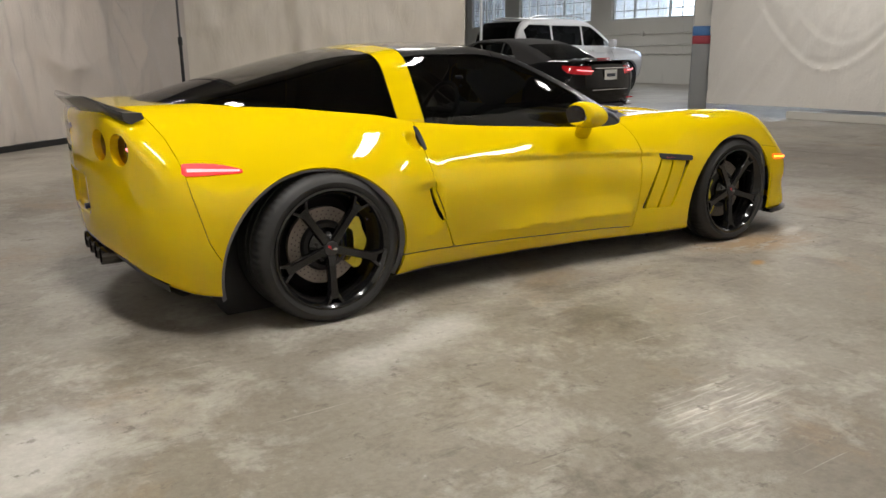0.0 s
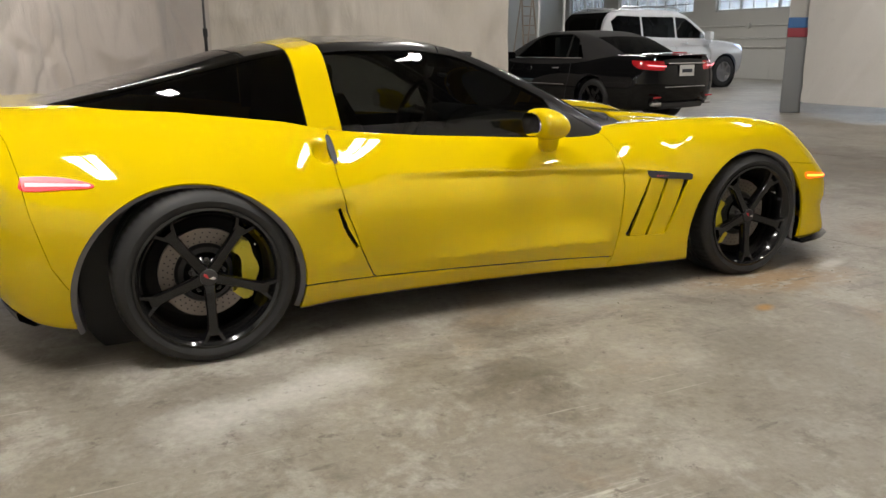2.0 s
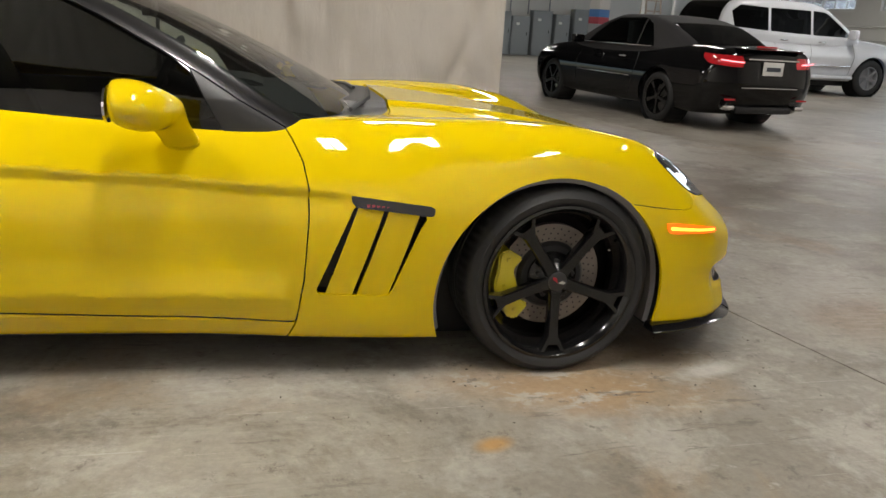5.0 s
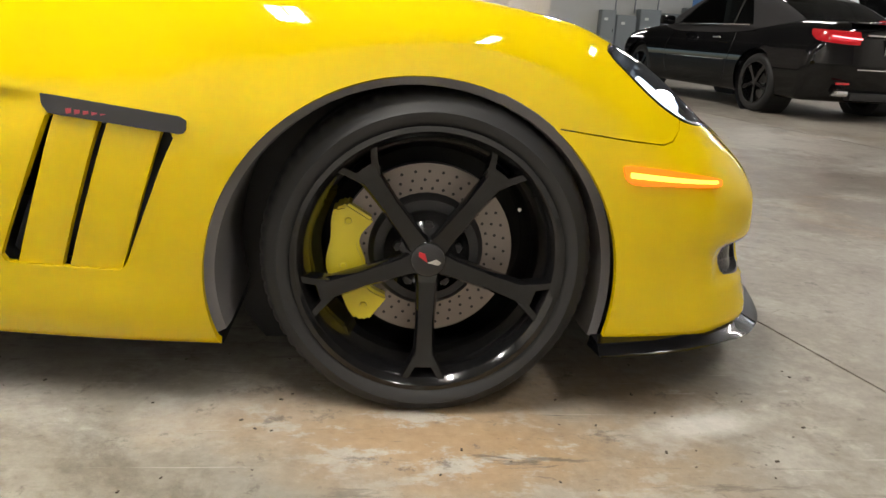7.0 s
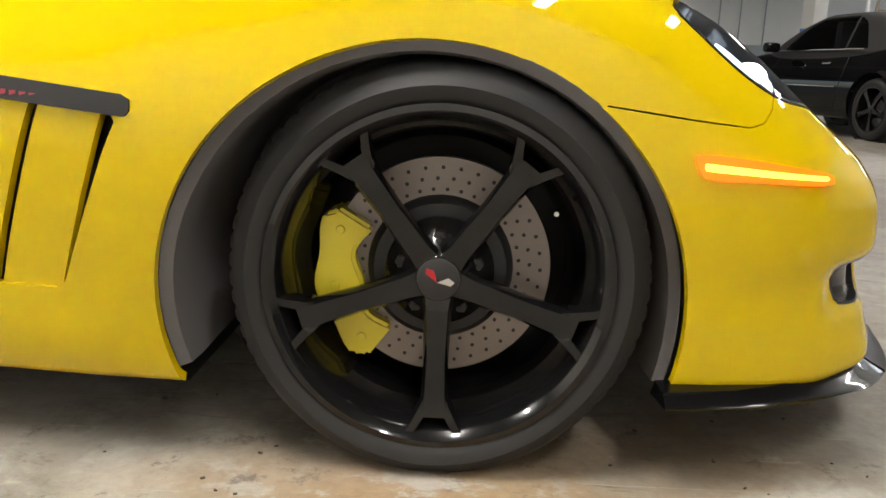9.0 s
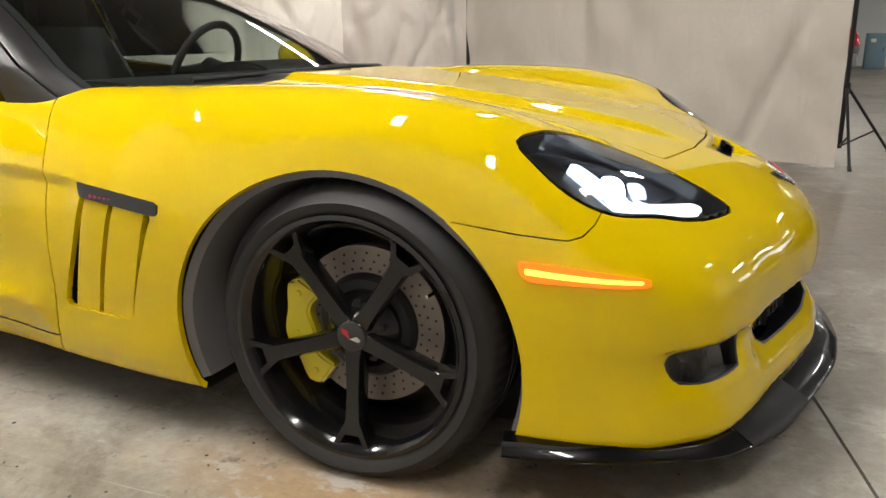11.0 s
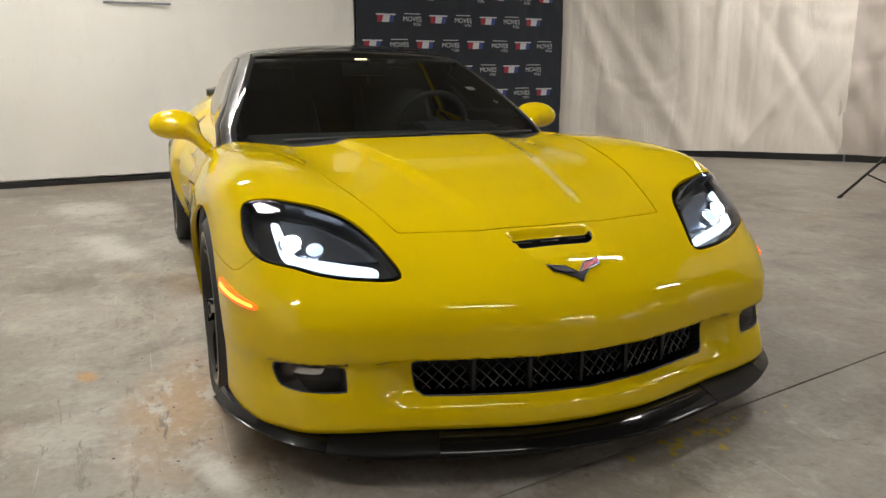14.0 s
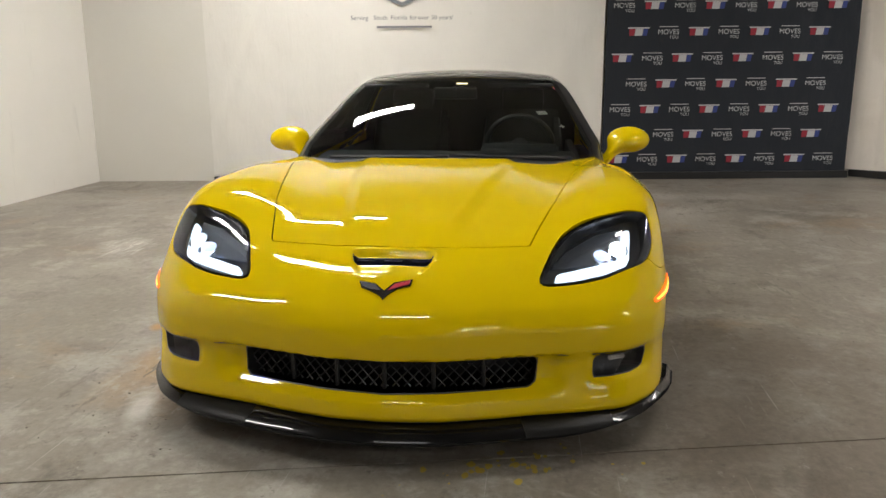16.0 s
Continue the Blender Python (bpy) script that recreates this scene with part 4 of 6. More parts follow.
# head lamps
LED_LINE = [(.546, .684), (.572, .684), (.662, .606), (.875, .578), (.895, .569), (.885, .562), (.645, .587), (.620, .602)]
INNER = [(.56, .70), (.66, .685), (.79, .640), (.88, .598), (.665, .607)]
for s, only in SIDES:
    head = skin("head_lamp", pushed(lamps[s], body_field, -.045), body_field, GLOSS_BLACK, car, "lit head lamp in a black housing", 0)
    skin("lamp_rim", clipped(lamps[s], -inside(lamps[s], LAMP, lamp_u, Z) - .006), body_field, GLOSS_BLACK, head, "black lamp rim", .045)
    m = pushed(clipped(lamps[s], inside(lamps[s], LED_LINE, lamp_u, Z)), body_field, -.022)
    skin("light_strip", m, body_field, LED, head, "glowing white light strip", .02)
    m = pushed(clipped(lamps[s], inside(lamps[s], INNER, lamp_u, Z)), body_field, -.036)
    skin("reflector", m, body_field, REFLECTOR, head, "dark chrome reflector", .008)
    for cx, cy, cz, mat, size in ((1.85, .745, .640, BEAM, .028), (1.89, .685, .630, LENS_BALL, .024)):
        at = np.array([[cx, s * cy, cz]])
        for _ in range(6):
            g = gradient(body_field, at)
            at = at - body_field(at)[:, None] * g / (g * g).sum(1, keepdims=True)
        cx, cz, g = at[0, 0], at[0, 2], Vector(g[0]).normalized()
        cy = abs(at[0, 1])
        bm = bmesh.new()
        bmesh.ops.create_uvsphere(bm, u_segments=20, v_segments=12, radius=size)
        o = part("projector", bm, mat, head, "round projector lens")
        o.location = Vector((cx, s * cy, cz)) - g * .034
        ring = part("projector_ring", lathe([(size, -.012), (size + .008, -.012), (size + .008, .006), (size, .006), (size, -.012)], 24), CHROME, head)
        ring.location = Vector((cx, s * cy, cz)) - g * .03
        ring.rotation_euler = g.to_track_quat("Y", "Z").to_euler()
    lens = skin("lens", lamps[s], body_field, LENS, head, "clear lamp lens", 0)
    lens.visible_shadow = False

# marker lamps
for s, only in SIDES:
    for name, line, u0, u1, zz, mat, core, label in (("front_marker", AMBER_LINE, 1.716, 1.912, (.492, .473), AMBER, AMBER_CORE, "glowing amber side marker lamp"),
                                                ("rear_marker", RED_LINE, -1.91, -1.71, (.708, .696), RED_LAMP, RED_CORE, "glowing red side marker lamp")):
        near = clipped(shell, np.maximum(np.abs(shell[0][:, 0] - (u0 + u1) / 2) - .2, np.where(only(shell[0]), -1., 1.)))
        near = refined(near, np.ones(len(near[0]), bool))
        m = clipped(near, inside(near, line, X, Z))
        mk = skin(name, pushed(m, body_field, .005), body_field, mat, car, label, .008)
        h = .0055 if u0 > 0 else .006
        core_line = [(u0, zz[0] + h), (u1, zz[1] + h * .6), (u1 + .006, zz[1]), (u1, zz[1] - h * .6), (u0, zz[0] - h)]
        near = refined(near, np.ones(len(near[0]), bool))
        skin("glowing_tube", pushed(clipped(near, inside(near, core_line, X, Z)), body_field, .0065), body_field, core, mk, "bright tube inside the marker", .002)

# fog lamps
for s, only in SIDES:
    fog = skin("fog_lamp", pushed(fogs[s], body_field, -.07), body_field, SATIN_BLACK, car, "dark rectangular fog lamp pocket", 0)
    skin("fog_rim", clipped(fogs[s], -inside(fogs[s], FOG if s < 0 else [(-y, z) for y, z in FOG], Y, Z) - .004), body_field, SATIN_BLACK, fog, "", .07)
    low = fogs[s]
    d = np.maximum.reduce([.300 - low[0][:, 2], low[0][:, 2] - .327, np.abs(np.abs(low[0][:, 1]) - .755) - .045])
    skin("fog_reflector", pushed(clipped(low, d), body_field, -.022), body_field, CHROME, fog, "chrome reflector of the fog lamp", .01)
    pane = skin("fog_lens", pushed(fogs[s], body_field, -.012), body_field, LENS, fog, "clear fog lamp lens", 0)

# grille: dark hollow, honeycomb net, two posts
hollow = skin("grille", pushed(grille, body_field, -.11), body_field, SATIN_BLACK, car, "black lower grille with diamond mesh", 0)
skin("grille_rim", clipped(grille, -inside(grille, GRILLE, Y, Z) - .004), body_field, SATIN_BLACK, hollow, "", .11)
bm = bmesh.new()
for k in range(-30, 31):
    for lean in (-1, 1):
        y0 = k * .036
        pts = []
        for q in np.linspace(-1, 1, 7):
            y, z = y0 + lean * q * .07, .285 + q * .07
            if outline(np.array([y]), np.array([z]), GRILLE)[0] < .004:
                pts.append((nose_x(z) - nose_bow(abs(y)) - .072, y, z))
        if len(pts) > 1:
            add_tube(bm, pts, .0032, 4)
part("grille_mesh", bm, SATIN_BLACK, hollow, "black diamond mesh")
for y in (-.31, -.155, 0, .155, .31):
    z0, z1 = .232, .336
    part("grille_post", box((nose_x(.285) - nose_bow(abs(y)) - .06, y, (z0 + z1) / 2), (.02, .012, z1 - z0), .003), SATIN_BLACK, hollow)

# tail lamps
for m, (y, z) in zip(tails, TAILS):
    lamp_t = skin("tail_lamp", pushed(m, body_field, -.035), body_field, TAIL_RED, car, "round dark red tail lamp in a yellow recess", 0)
    skin("recess", clipped(m, .066 - np.hypot(m[0][:, 1] - y, m[0][:, 2] - z)), body_field, YELLOW, lamp_t, "", .035)
    bar = part("lamp_bar", tube([(-2.165, y - .05, z), (-2.165, y + .05, z)], .007, 8), RED_CORE, lamp_t, "lit red bar")
    bar.location.x = tail_bow(abs(y)) - .005

# slots and pockets with dark backs
for s, only in SIDES:
    sc = part("scoop_slot", prism([(-.86, .57), (-.72, .57), (-.70, .34), (-.80, .34)], .02, "Y", s * .84), SATIN_BLACK, car, "black slot ahead of the rear wheel", False)
    hb = part("door_handle", prism(rounded([(-.826, .815), (-.808, .812), (-.803, .76), (-.806, .718), (-.822, .715), (-.83, .76)], 3).tolist(), .03, "Y", 0, .003), PAD_BLACK, car, "black touch handle in the door edge")
    for v in hb.data.vertices:
        w = side_w(v.co.x) - lean_in(v.co.x) * max(v.co.z - .5, 0) ** 2
        v.co.y = s * (float(w) + (.004 if v.co.y > .015 else -.02))

# ---- cabin ----
cab = surface(cabin_field, (-2.15, -.9, .66), (1.0, .9, 1.26), .014)
cab = clipped(cab, body_field(cab[0]) + .006, False)
cab = clipped(cab, np.where(cab[0][:, 2] < .70, 1., -1.))
p = cab[0]
HOOP_F, HOOP_R = -.775, -.918
hx = p[:, 0] + .10 * (p[:, 2] - 1.15)
hoop, rest = split(cab, np.maximum(hx - HOOP_F, HOOP_R - hx), .003)
skin("roof_hoop", hoop, cabin_field, YELLOW, car, "yellow hoop behind the roof panel", .004)
skin("hoop_lining", pushed(hoop, cabin_field, -.018), cabin_field, INTERIOR, car, "dark lining inside the hoop", 0)
back_half = clipped(rest, rest[0][:, 0] + .87)
front_half = clipped(rest, rest[0][:, 0] + .87, False)
t, s_ = cabin_parts(back_half[0])
quarter, hatch = split(back_half, -(s_ - t + .02), .003)
skin("hatch_glass", hatch, cabin_field, DARK_TINT, car, "dark tinted hatch glass")
for s, only in SIDES:
    skin("quarter_window", clipped(quarter, -s * quarter[0][:, 1]), cabin_field, DARK_TINT, car, "dark tinted quarter window")
t, s_ = cabin_parts(front_half[0])
side_glass, upper = split(front_half, -(s_ - t - .012), .003)
for s, only in SIDES:
    sg = clipped(side_glass, -s * side_glass[0][:, 1])
    corner = sg[0][:, 0] - .285 + .55 * (sg[0][:, 2] - .78)
    tri, glass_part = split(sg, -corner, .002)
    skin("side_window", glass_part, cabin_field, SIDE_TINT if s < 0 else WINDSHIELD, car, "dark tinted side window" if s < 0 else "clear side window")
    skin("mirror_triangle", pushed(tri, cabin_field, .002), cabin_field, SATIN_BLACK, car, "satin black triangle ahead of the side window")
head_d = upper[0][:, 0] + .16 * upper[0][:, 1] ** 2 + .20
front, roof = split(upper, -head_d, .003)
skin("roof", roof, cabin_field, GLOSS_BLACK, car, "gloss black removable roof panel")
t, s_ = cabin_parts(front[0])
ws, pillars = split(front, s_ - t + .055, .002)
skin("windshield", ws, cabin_field, WINDSHIELD, car, "clear windshield with fine dust")
for s, only in SIDES:
    skin("windshield_pillar", clipped(pillars, -s * pillars[0][:, 1]), cabin_field, GLOSS_BLACK, car, "gloss black windshield pillar")
# black edge printed inside the windshield
band = clipped(ws, -np.maximum(cabin_parts(ws[0])[1] - cabin_parts(ws[0])[0] + .055 + .020, .045 - (ws[0][:, 0] + .16 * ws[0][:, 1] ** 2 + .20)))
skin("windshield_border", pushed(band, cabin_field, -.004), cabin_field, SATIN_BLACK, car, "black border inside the windshield", 0)


# ---- wheels ----
def wheel_parts(name, r, w, rim_r, holder, disc_r, hub_z):
    """A wheel whose outer face looks along -y; its centre is the holder's origin."""
    o = -w / 2
    tyre_profile = [(rim_r - .012, o + .022), (rim_r + .004, o + .006), (rim_r + .014, o - .002), (rim_r + .030, o - .004), (r - .034, o + .002), (r - .022, o + .010), (r - .012, o + .022),
                    (r - .004, o + .036), (r, o + .060), (r, o + .10), (r - .007, o + .103), (r - .007, o + .111), (r, o + .114), (r, -.004), (r - .007, -.001), (r - .007, .008), (r, .011), (r, -o - .05), (r - .02, -o - .01), (rim_r, -o)]

    def tread(j, k):
        return -.005 if j in (7, 8) and k % 4 == 0 else (.0012 if j == 2 else 0)
    tyre = part("tyre", lathe(tyre_profile, 272, "Y", tread), RUBBER, holder, "black low-profile tyre")
    # the load flattens the tyre on the ground and bulges its wall
    for v in tyre.data.vertices:
        if v.co.z < -.6 * hub_z:
            v.co.y += math.copysign(.008, v.co.y) * float(step(-.6 * hub_z, -hub_z, v.co.z)) * (1 if math.hypot(v.co.x, v.co.z) < r - .01 else 0)
            v.co.z = max(v.co.z, .0005 - hub_z)
    rim = part("rim", lathe([(rim_r + .006, o + .004), (rim_r + .006, o - .002), (rim_r - .004, o - .004), (rim_r - .012, o + .004), (rim_r - .020, o + .016), (rim_r - .030, o + .05), (rim_r - .045, o + .09), (rim_r - .05, o + .17), (rim_r - .03, -o - .02)], 96), RIM_BLACK, holder, "gloss black alloy rim")
    # split spokes
    R = rim_r - .006
    f = rim_r / .2345
    for k in range(5):
        bm = bmesh.new()

        def bar(path, widths, z_front, depth):
            rings = []
            for (u, v), wd, zf in zip(path, widths, z_front):
                d = wd * .5
                sec = [(-d, zf + .010), (-d * .72, zf), (d * .72, zf), (d, zf + .010), (d * .8, zf + depth), (-d * .8, zf + depth)]
                rings.append((u, v, sec))
            made = []
            for i, (u, v, sec) in enumerate(rings):
                a, b = rings[max(i - 1, 0)], rings[min(i + 1, len(rings) - 1)]
                t = Vector((b[0] - a[0], b[1] - a[1])).normalized()
                n = Vector((-t.y, t.x))
                made.append([bm.verts.new((u + n.x * e, f, v + n.y * e)) for e, f in sec])
            for a, b in zip(made, made[1:]):
                for i in range(6):
                    bm.faces.new((a[i], a[(i + 1) % 6], b[(i + 1) % 6], b[i]))
            bm.faces.new(made[0])
            bm.faces.new(made[-1][::-1])
        bar([(.025, 0), (.05, 0), (.12 * f, 0), (.176 * f, 0), (.200 * f, 0)], [.054, .044, .038, .044, .060], [o + .030, o + .026, o + .020, o + .013, o + .011], .042)
        for sg in (-1, 1):
            bar([(.178 * f, sg * .011), (.194 * f, sg * .020), (.212 * f, sg * .031), (R, sg * .043)], [.020, .018, .016, .016], [o + .015, o + .011, o + .007, o + .004], .040)
        bmesh.ops.recalc_face_normals(bm, faces=bm.faces)
        sp = part("spoke", bm, RIM_BLACK, rim, "", True)
        sp.rotation_euler = (0, -radians(-90 + 72 * k), 0)
    part("hub", lathe([(.001, o + .028), (.034, o + .028), (.040, o + .034), (.055, o + .045), (.085, o + .075), (.085, o + .10)], 40), RIM_BLACK, rim)
    cap = part("centre_cap", lathe([(.001, o + .021), (.026, o + .021), (.0315, o + .024), (.033, o + .034)], 36), SATIN_BLACK, rim, "black centre cap with a small flag badge")
    for sg, mat in ((-1, BADGE_RED), (1, CHROME)):
        pl = [(0, 0), (sg * .012, .014), (sg * .024, .012), (sg * .021, .004), (sg * .010, .002)]
        b = part("badge", prism([(u, v - .004) for u, v in pl], .002, "Y", o + .0195), mat, cap, "", False)
        b.rotation_euler = (0, radians(25), 0)
    for k in range(5):
        q = radians(-54 + 72 * k)
        b = part("wheel_nut", lathe([(.001, o + .048), (.009, o + .048), (.011, o + .052), (.011, o + .075)], 6), BLACK_METAL, rim)
        b.location = (.060 * math.cos(q), 0, .060 * math.sin(q))
    part("valve", tube([(R - .045, o + .05, .02), (R - .05, o + .028, .02)], .004, 6), CHROME, rim, "small valve stem").rotation_euler = (0, -radians(26), 0)
    disc = part("brake_disc", lathe([(.075, o + .105), (disc_r, o + .105), (disc_r, o + .13), (.075, o + .13)], 72), DISC, holder, "drilled iron brake disc")
    part("disc_bell", lathe([(.001, o + .088), (.104, o + .088), (.114, o + .098), (.116, o + .107)], 40), BLACK_METAL, disc)
    hole_bm = bmesh.new()
    for k in range(36):
        for j in range(3):
            q = radians(10 * k + 3.3 * j)
            rr = disc_r - .016 - .017 * j
            bmesh.ops.create_circle(hole_bm, cap_ends=True, segments=8, radius=.0032, matrix=Matrix.Translation((rr * math.cos(q), o + .1043, rr * math.sin(q))) @ Matrix.Rotation(math.pi / 2, 4, "X"))
    tagged(part("hole_pattern", hole_bm, BLACK_METAL, disc, "", False), kind="stuff")
    # caliper behind the spokes, towards the rear of a front wheel
    arc = []
    for q in np.linspace(-42, 42, 29):
        arc.append((math.radians(q), disc_r + .016 + .010 * math.cos(math.radians(q * 5.2)) ** 2 - (.010 if abs(q) > 37 else 0)))
    for q in np.linspace(42, -42, 29):
        arc.append((math.radians(q), disc_r - .040 - .012 * math.cos(math.radians(q * 4.4)) ** 2))
    poly = [(rr * math.cos(q), rr * math.sin(q)) for q, rr in arc]
    cal = part("brake_caliper", prism(poly, .07, "Y", o + .078, .006), CALIPER, holder, "yellow brake caliper")
    for q in (-32, 0, 32):
        b = part("caliper_bolt", lathe([(.001, o + .074), (.006, o + .074), (.0075, o + .079), (.0075, o + .082)], 10), CALIPER, cal)
        b.location = ((disc_r - .008) * math.cos(radians(q)), 0, (disc_r - .008) * math.sin(radians(q)))
    return cal


BADGE_RED = material("badge_red", (.45, .02, .03), .3)
for name, cx, r, w, cy, rim_r, disc_r in (("front", FRONT_X + .004, .322, .275, .935, .254, .174), ("rear", REAR_X, .338, .325, .925, .264, .172)):
    for s in (-1, 1):
        holder = new("wheel")
        holder.parent = car
        holder["label"] = "black five-spoke split wheel with yellow caliper"
        # outer face of the tyre at cy
        hub_z = .309 if name == "front" else .329
        holder.location = (cx, s * (cy - w / 2), hub_z)
        if s > 0:
            holder.rotation_euler = (0, 0, math.pi)
        cal = wheel_parts(name, r, w, rim_r, holder, disc_r, hub_z)
        back_side = 180 if (name == "front") == (s < 0) else 0
        cal.rotation_euler = (0, -radians(back_side + (11 if name == "front" else 0)), 0)

# arch liners
for (cx, cz, r), wr in zip(ARCHES, (.322, .338)):
    for s in (-1, 1):
        bm = bmesh.new()
        rows = []
        for k in range(41):
            q = radians(-17 + 214 * k / 40)
            edge = []
            for d, rr in ((.020, r + .001), (.032, r - .016), (.075, r - .020), (.40, r - .012)):
                x, z = cx + rr * math.cos(q), cz + rr * math.sin(q)
                w0 = float(side_w(x) - lean_in(x) * max(z - .5, 0) ** 2 - side_low(x) * max(.5 - z, 0) ** 2)
                if x > 1.5:
                    w0 = min(w0, .962 - .9 * (x - 1.5) ** 2 - .10 * (x - 1.5))
                edge.append(bm.verts.new((x, s * (min(w0, .95) - d), max(z, .135))))
            rows.append(edge)
        for a, b in zip(rows, rows[1:]):
            for i in range(3):
                bm.faces.new((a[i], a[i + 1], b[i + 1], b[i]))
        bmesh.ops.recalc_face_normals(bm, faces=bm.faces)
        bmesh.ops.solidify(bm, geom=bm.faces, thickness=.004)
        part("arch_liner", bm, LINER, car, "grey felt wheel arch liner")
        bm = lathe([(.001, 0), (.44, 0), (.44, .01), (.001, .01)], 40)
        house = part("wheel_house", bm, BLACK_METAL, car, "black inner wheel house")
        house.location = (cx, s * .56, cz + .03)


# ---- mirrors, splitter, spoiler, pipes, wipers, badges ----
def mirror_field(s):
    def f(p):
        x, y, z = p[..., 0], p[..., 1] * s, p[..., 2]
        head = (np.sqrt(((x - .085) / .10) ** 2 + ((y - .950) / .112) ** 2 + ((z - .838 + .16 * (x - .08)) / .066) ** 2) - 1) * .068
        head = smax(head, (.018 - x + .10 * (y - .95)), .02)
        a, b = np.array((.195, .79, .70)), np.array((.140, .905, .825))
        q = np.stack([x, y, z], -1) - a
        t = np.clip((q @ (b - a)) / ((b - a) @ (b - a)), 0, 1)
        d = q - t[..., None] * (b - a)
        stalk = np.sqrt((d[..., 0] / 2.1) ** 2 + d[..., 1] ** 2 + d[..., 2] ** 2) - .027
        return smin(head, stalk, .05)
    return f


for s in (-1, 1):
    f = mirror_field(s)
    lo, hi = (-.08, min(.74 * s, 1.10 * s), .66), (.32, max(.74 * s, 1.10 * s), .92)
    m = surface(f, lo, hi, .010)
    m = clipped(m, body_field(m[0]) + .004, False)
    base_d = (m[0][:, 2] - .735) + .9 * (np.abs(m[0][:, 1]) - .80)
    foot, shell_m = split(m, base_d, .003)
    mir = skin("mirror", shell_m, f, YELLOW, car, "yellow wing mirror on a curved stalk", .006)
    skin("mirror_foot", foot, f, YELLOW, mir, "", .006)
    g = part("mirror_glass", prism(rounded([(s * .875, .835), (s * .90, .795), (s * .96, .79), (s * 1.01, .815), (s * 1.015, .85), (s * .98, .882), (s * .915, .885), (s * .88, .865)], 3).tolist(), .006, "X", .012), MIRROR, mir, "mirror glass", False)

# front splitter of carbon fibre, following the nose
def nose_plan(out, a_max=.93, n=36):
    pts = []
    for a in np.linspace(0, a_max, n):
        sl = float(bow_slope(a))
        ln = math.sqrt(1 + sl * sl)
        pts.append((float(nose_x(.12) - nose_bow(a)) + out / ln, a + out * sl / ln))
    return pts


def splitter_band(a0, a1, n, proud=0., sides=(-1, 1)):
    """A thin lip that hugs the nose and slopes out to its edge, from half width a0 to a1."""
    bm = bmesh.new()
    def ring(a, s):
        sl = float(bow_slope(a))
        ln = math.sqrt(1 + sl * sl)
        end = float(step(.50, .97, a))
        reach = .092 * (1 - .74 * end) + proud
        sec = ((-.03, .162 + proud), (.004 + proud, .156 + proud), (reach * .62, .136 + proud), (reach - .004, .120 + .014 * end + proud), (reach, .114 + .020 * end), (reach - .003, .104 + .030 * end), (-.04, .108 + .028 * end))
        rise = .004 * end
        return [bm.verts.new((float(nose_x(.12) - nose_bow(a)) + o / ln, s * (a + o * sl / ln), z + rise)) for o, z in sec]
    if len(sides) == 2:
        rows = [ring(a, -1) for a in np.linspace(a1, 0, n)] + [ring(a, 1) for a in np.linspace(0, a1, n)[1:]]
    else:
        rows = [ring(a, sides[0]) for a in np.linspace(a0, a1, n)]
    for a, b in zip(rows, rows[1:]):
        for i in range(7):
            bm.faces.new((a[i], a[(i + 1) % 7], b[(i + 1) % 7], b[i]))
    bm.faces.new(rows[0])
    bm.faces.new(rows[-1][::-1])
    bmesh.ops.recalc_face_normals(bm, faces=bm.faces)
    return bm


split_part = part("splitter", splitter_band(0, .944, 44), CARBON, car, "glossy carbon fibre front splitter")
for s in (-1, 1):
    part("splitter_pad", splitter_band(.42, .70, 14, .0015, (s,)), PAD_BLACK, split_part, "matt black pad on the splitter")

# lip spoiler on the tail
bm = bmesh.new()
rows = []
for y in np.linspace(-.62, .62, 49):
    a = abs(y)
    x = float(tail_x(.95) + tail_bow(a)) + .03
    end = float(step(.40, .62, a))
    rise, back = .058 * (1 - .86 * end) - .012 * bump(a, 0, .3), .045 * (1 - end)
    zz = .940 - .012 * end
    rows.append([bm.verts.new(v) for v in ((x + .07, y, zz - .02), (x + .06, y, zz + .004), (x - back * .3, y, zz + rise * .7), (x - .012 - back, y, zz + rise), (x - .014 - back, y, zz + rise - .008), (x - .010, y, zz - .022), (x + .02, y, zz - .04))])
for a, b in zip(rows, rows[1:]):
    for i in range(7):
        bm.faces.new((a[i], a[(i + 1) % 7], b[(i + 1) % 7], b[i]))
bm.faces.new(rows[0])
bm.faces.new(rows[-1][::-1])
bmesh.ops.recalc_face_normals(bm, faces=bm.faces)
part("rear_spoiler", bm, GLOSS_BLACK, car, "gloss black lip spoiler on the tail")

for y in (-.20, -.067, .067, .20):
    pipe = part("exhaust_tip", lathe([(.034, 0), (.040, -.002), (.042, .004), (.042, .16), (.036, .16), (.035, .01), (.034, 0)], 28, "Y"), CHROME_DARK, car, "round dark chrome exhaust tip")
    pipe.rotation_euler = (0, 0, -math.pi / 2)
    pipe.location = (-2.17, y, .272)
    part("pipe_hollow", lathe([(.001, .05), (.035, .05)], 20), BLACK_METAL, pipe)
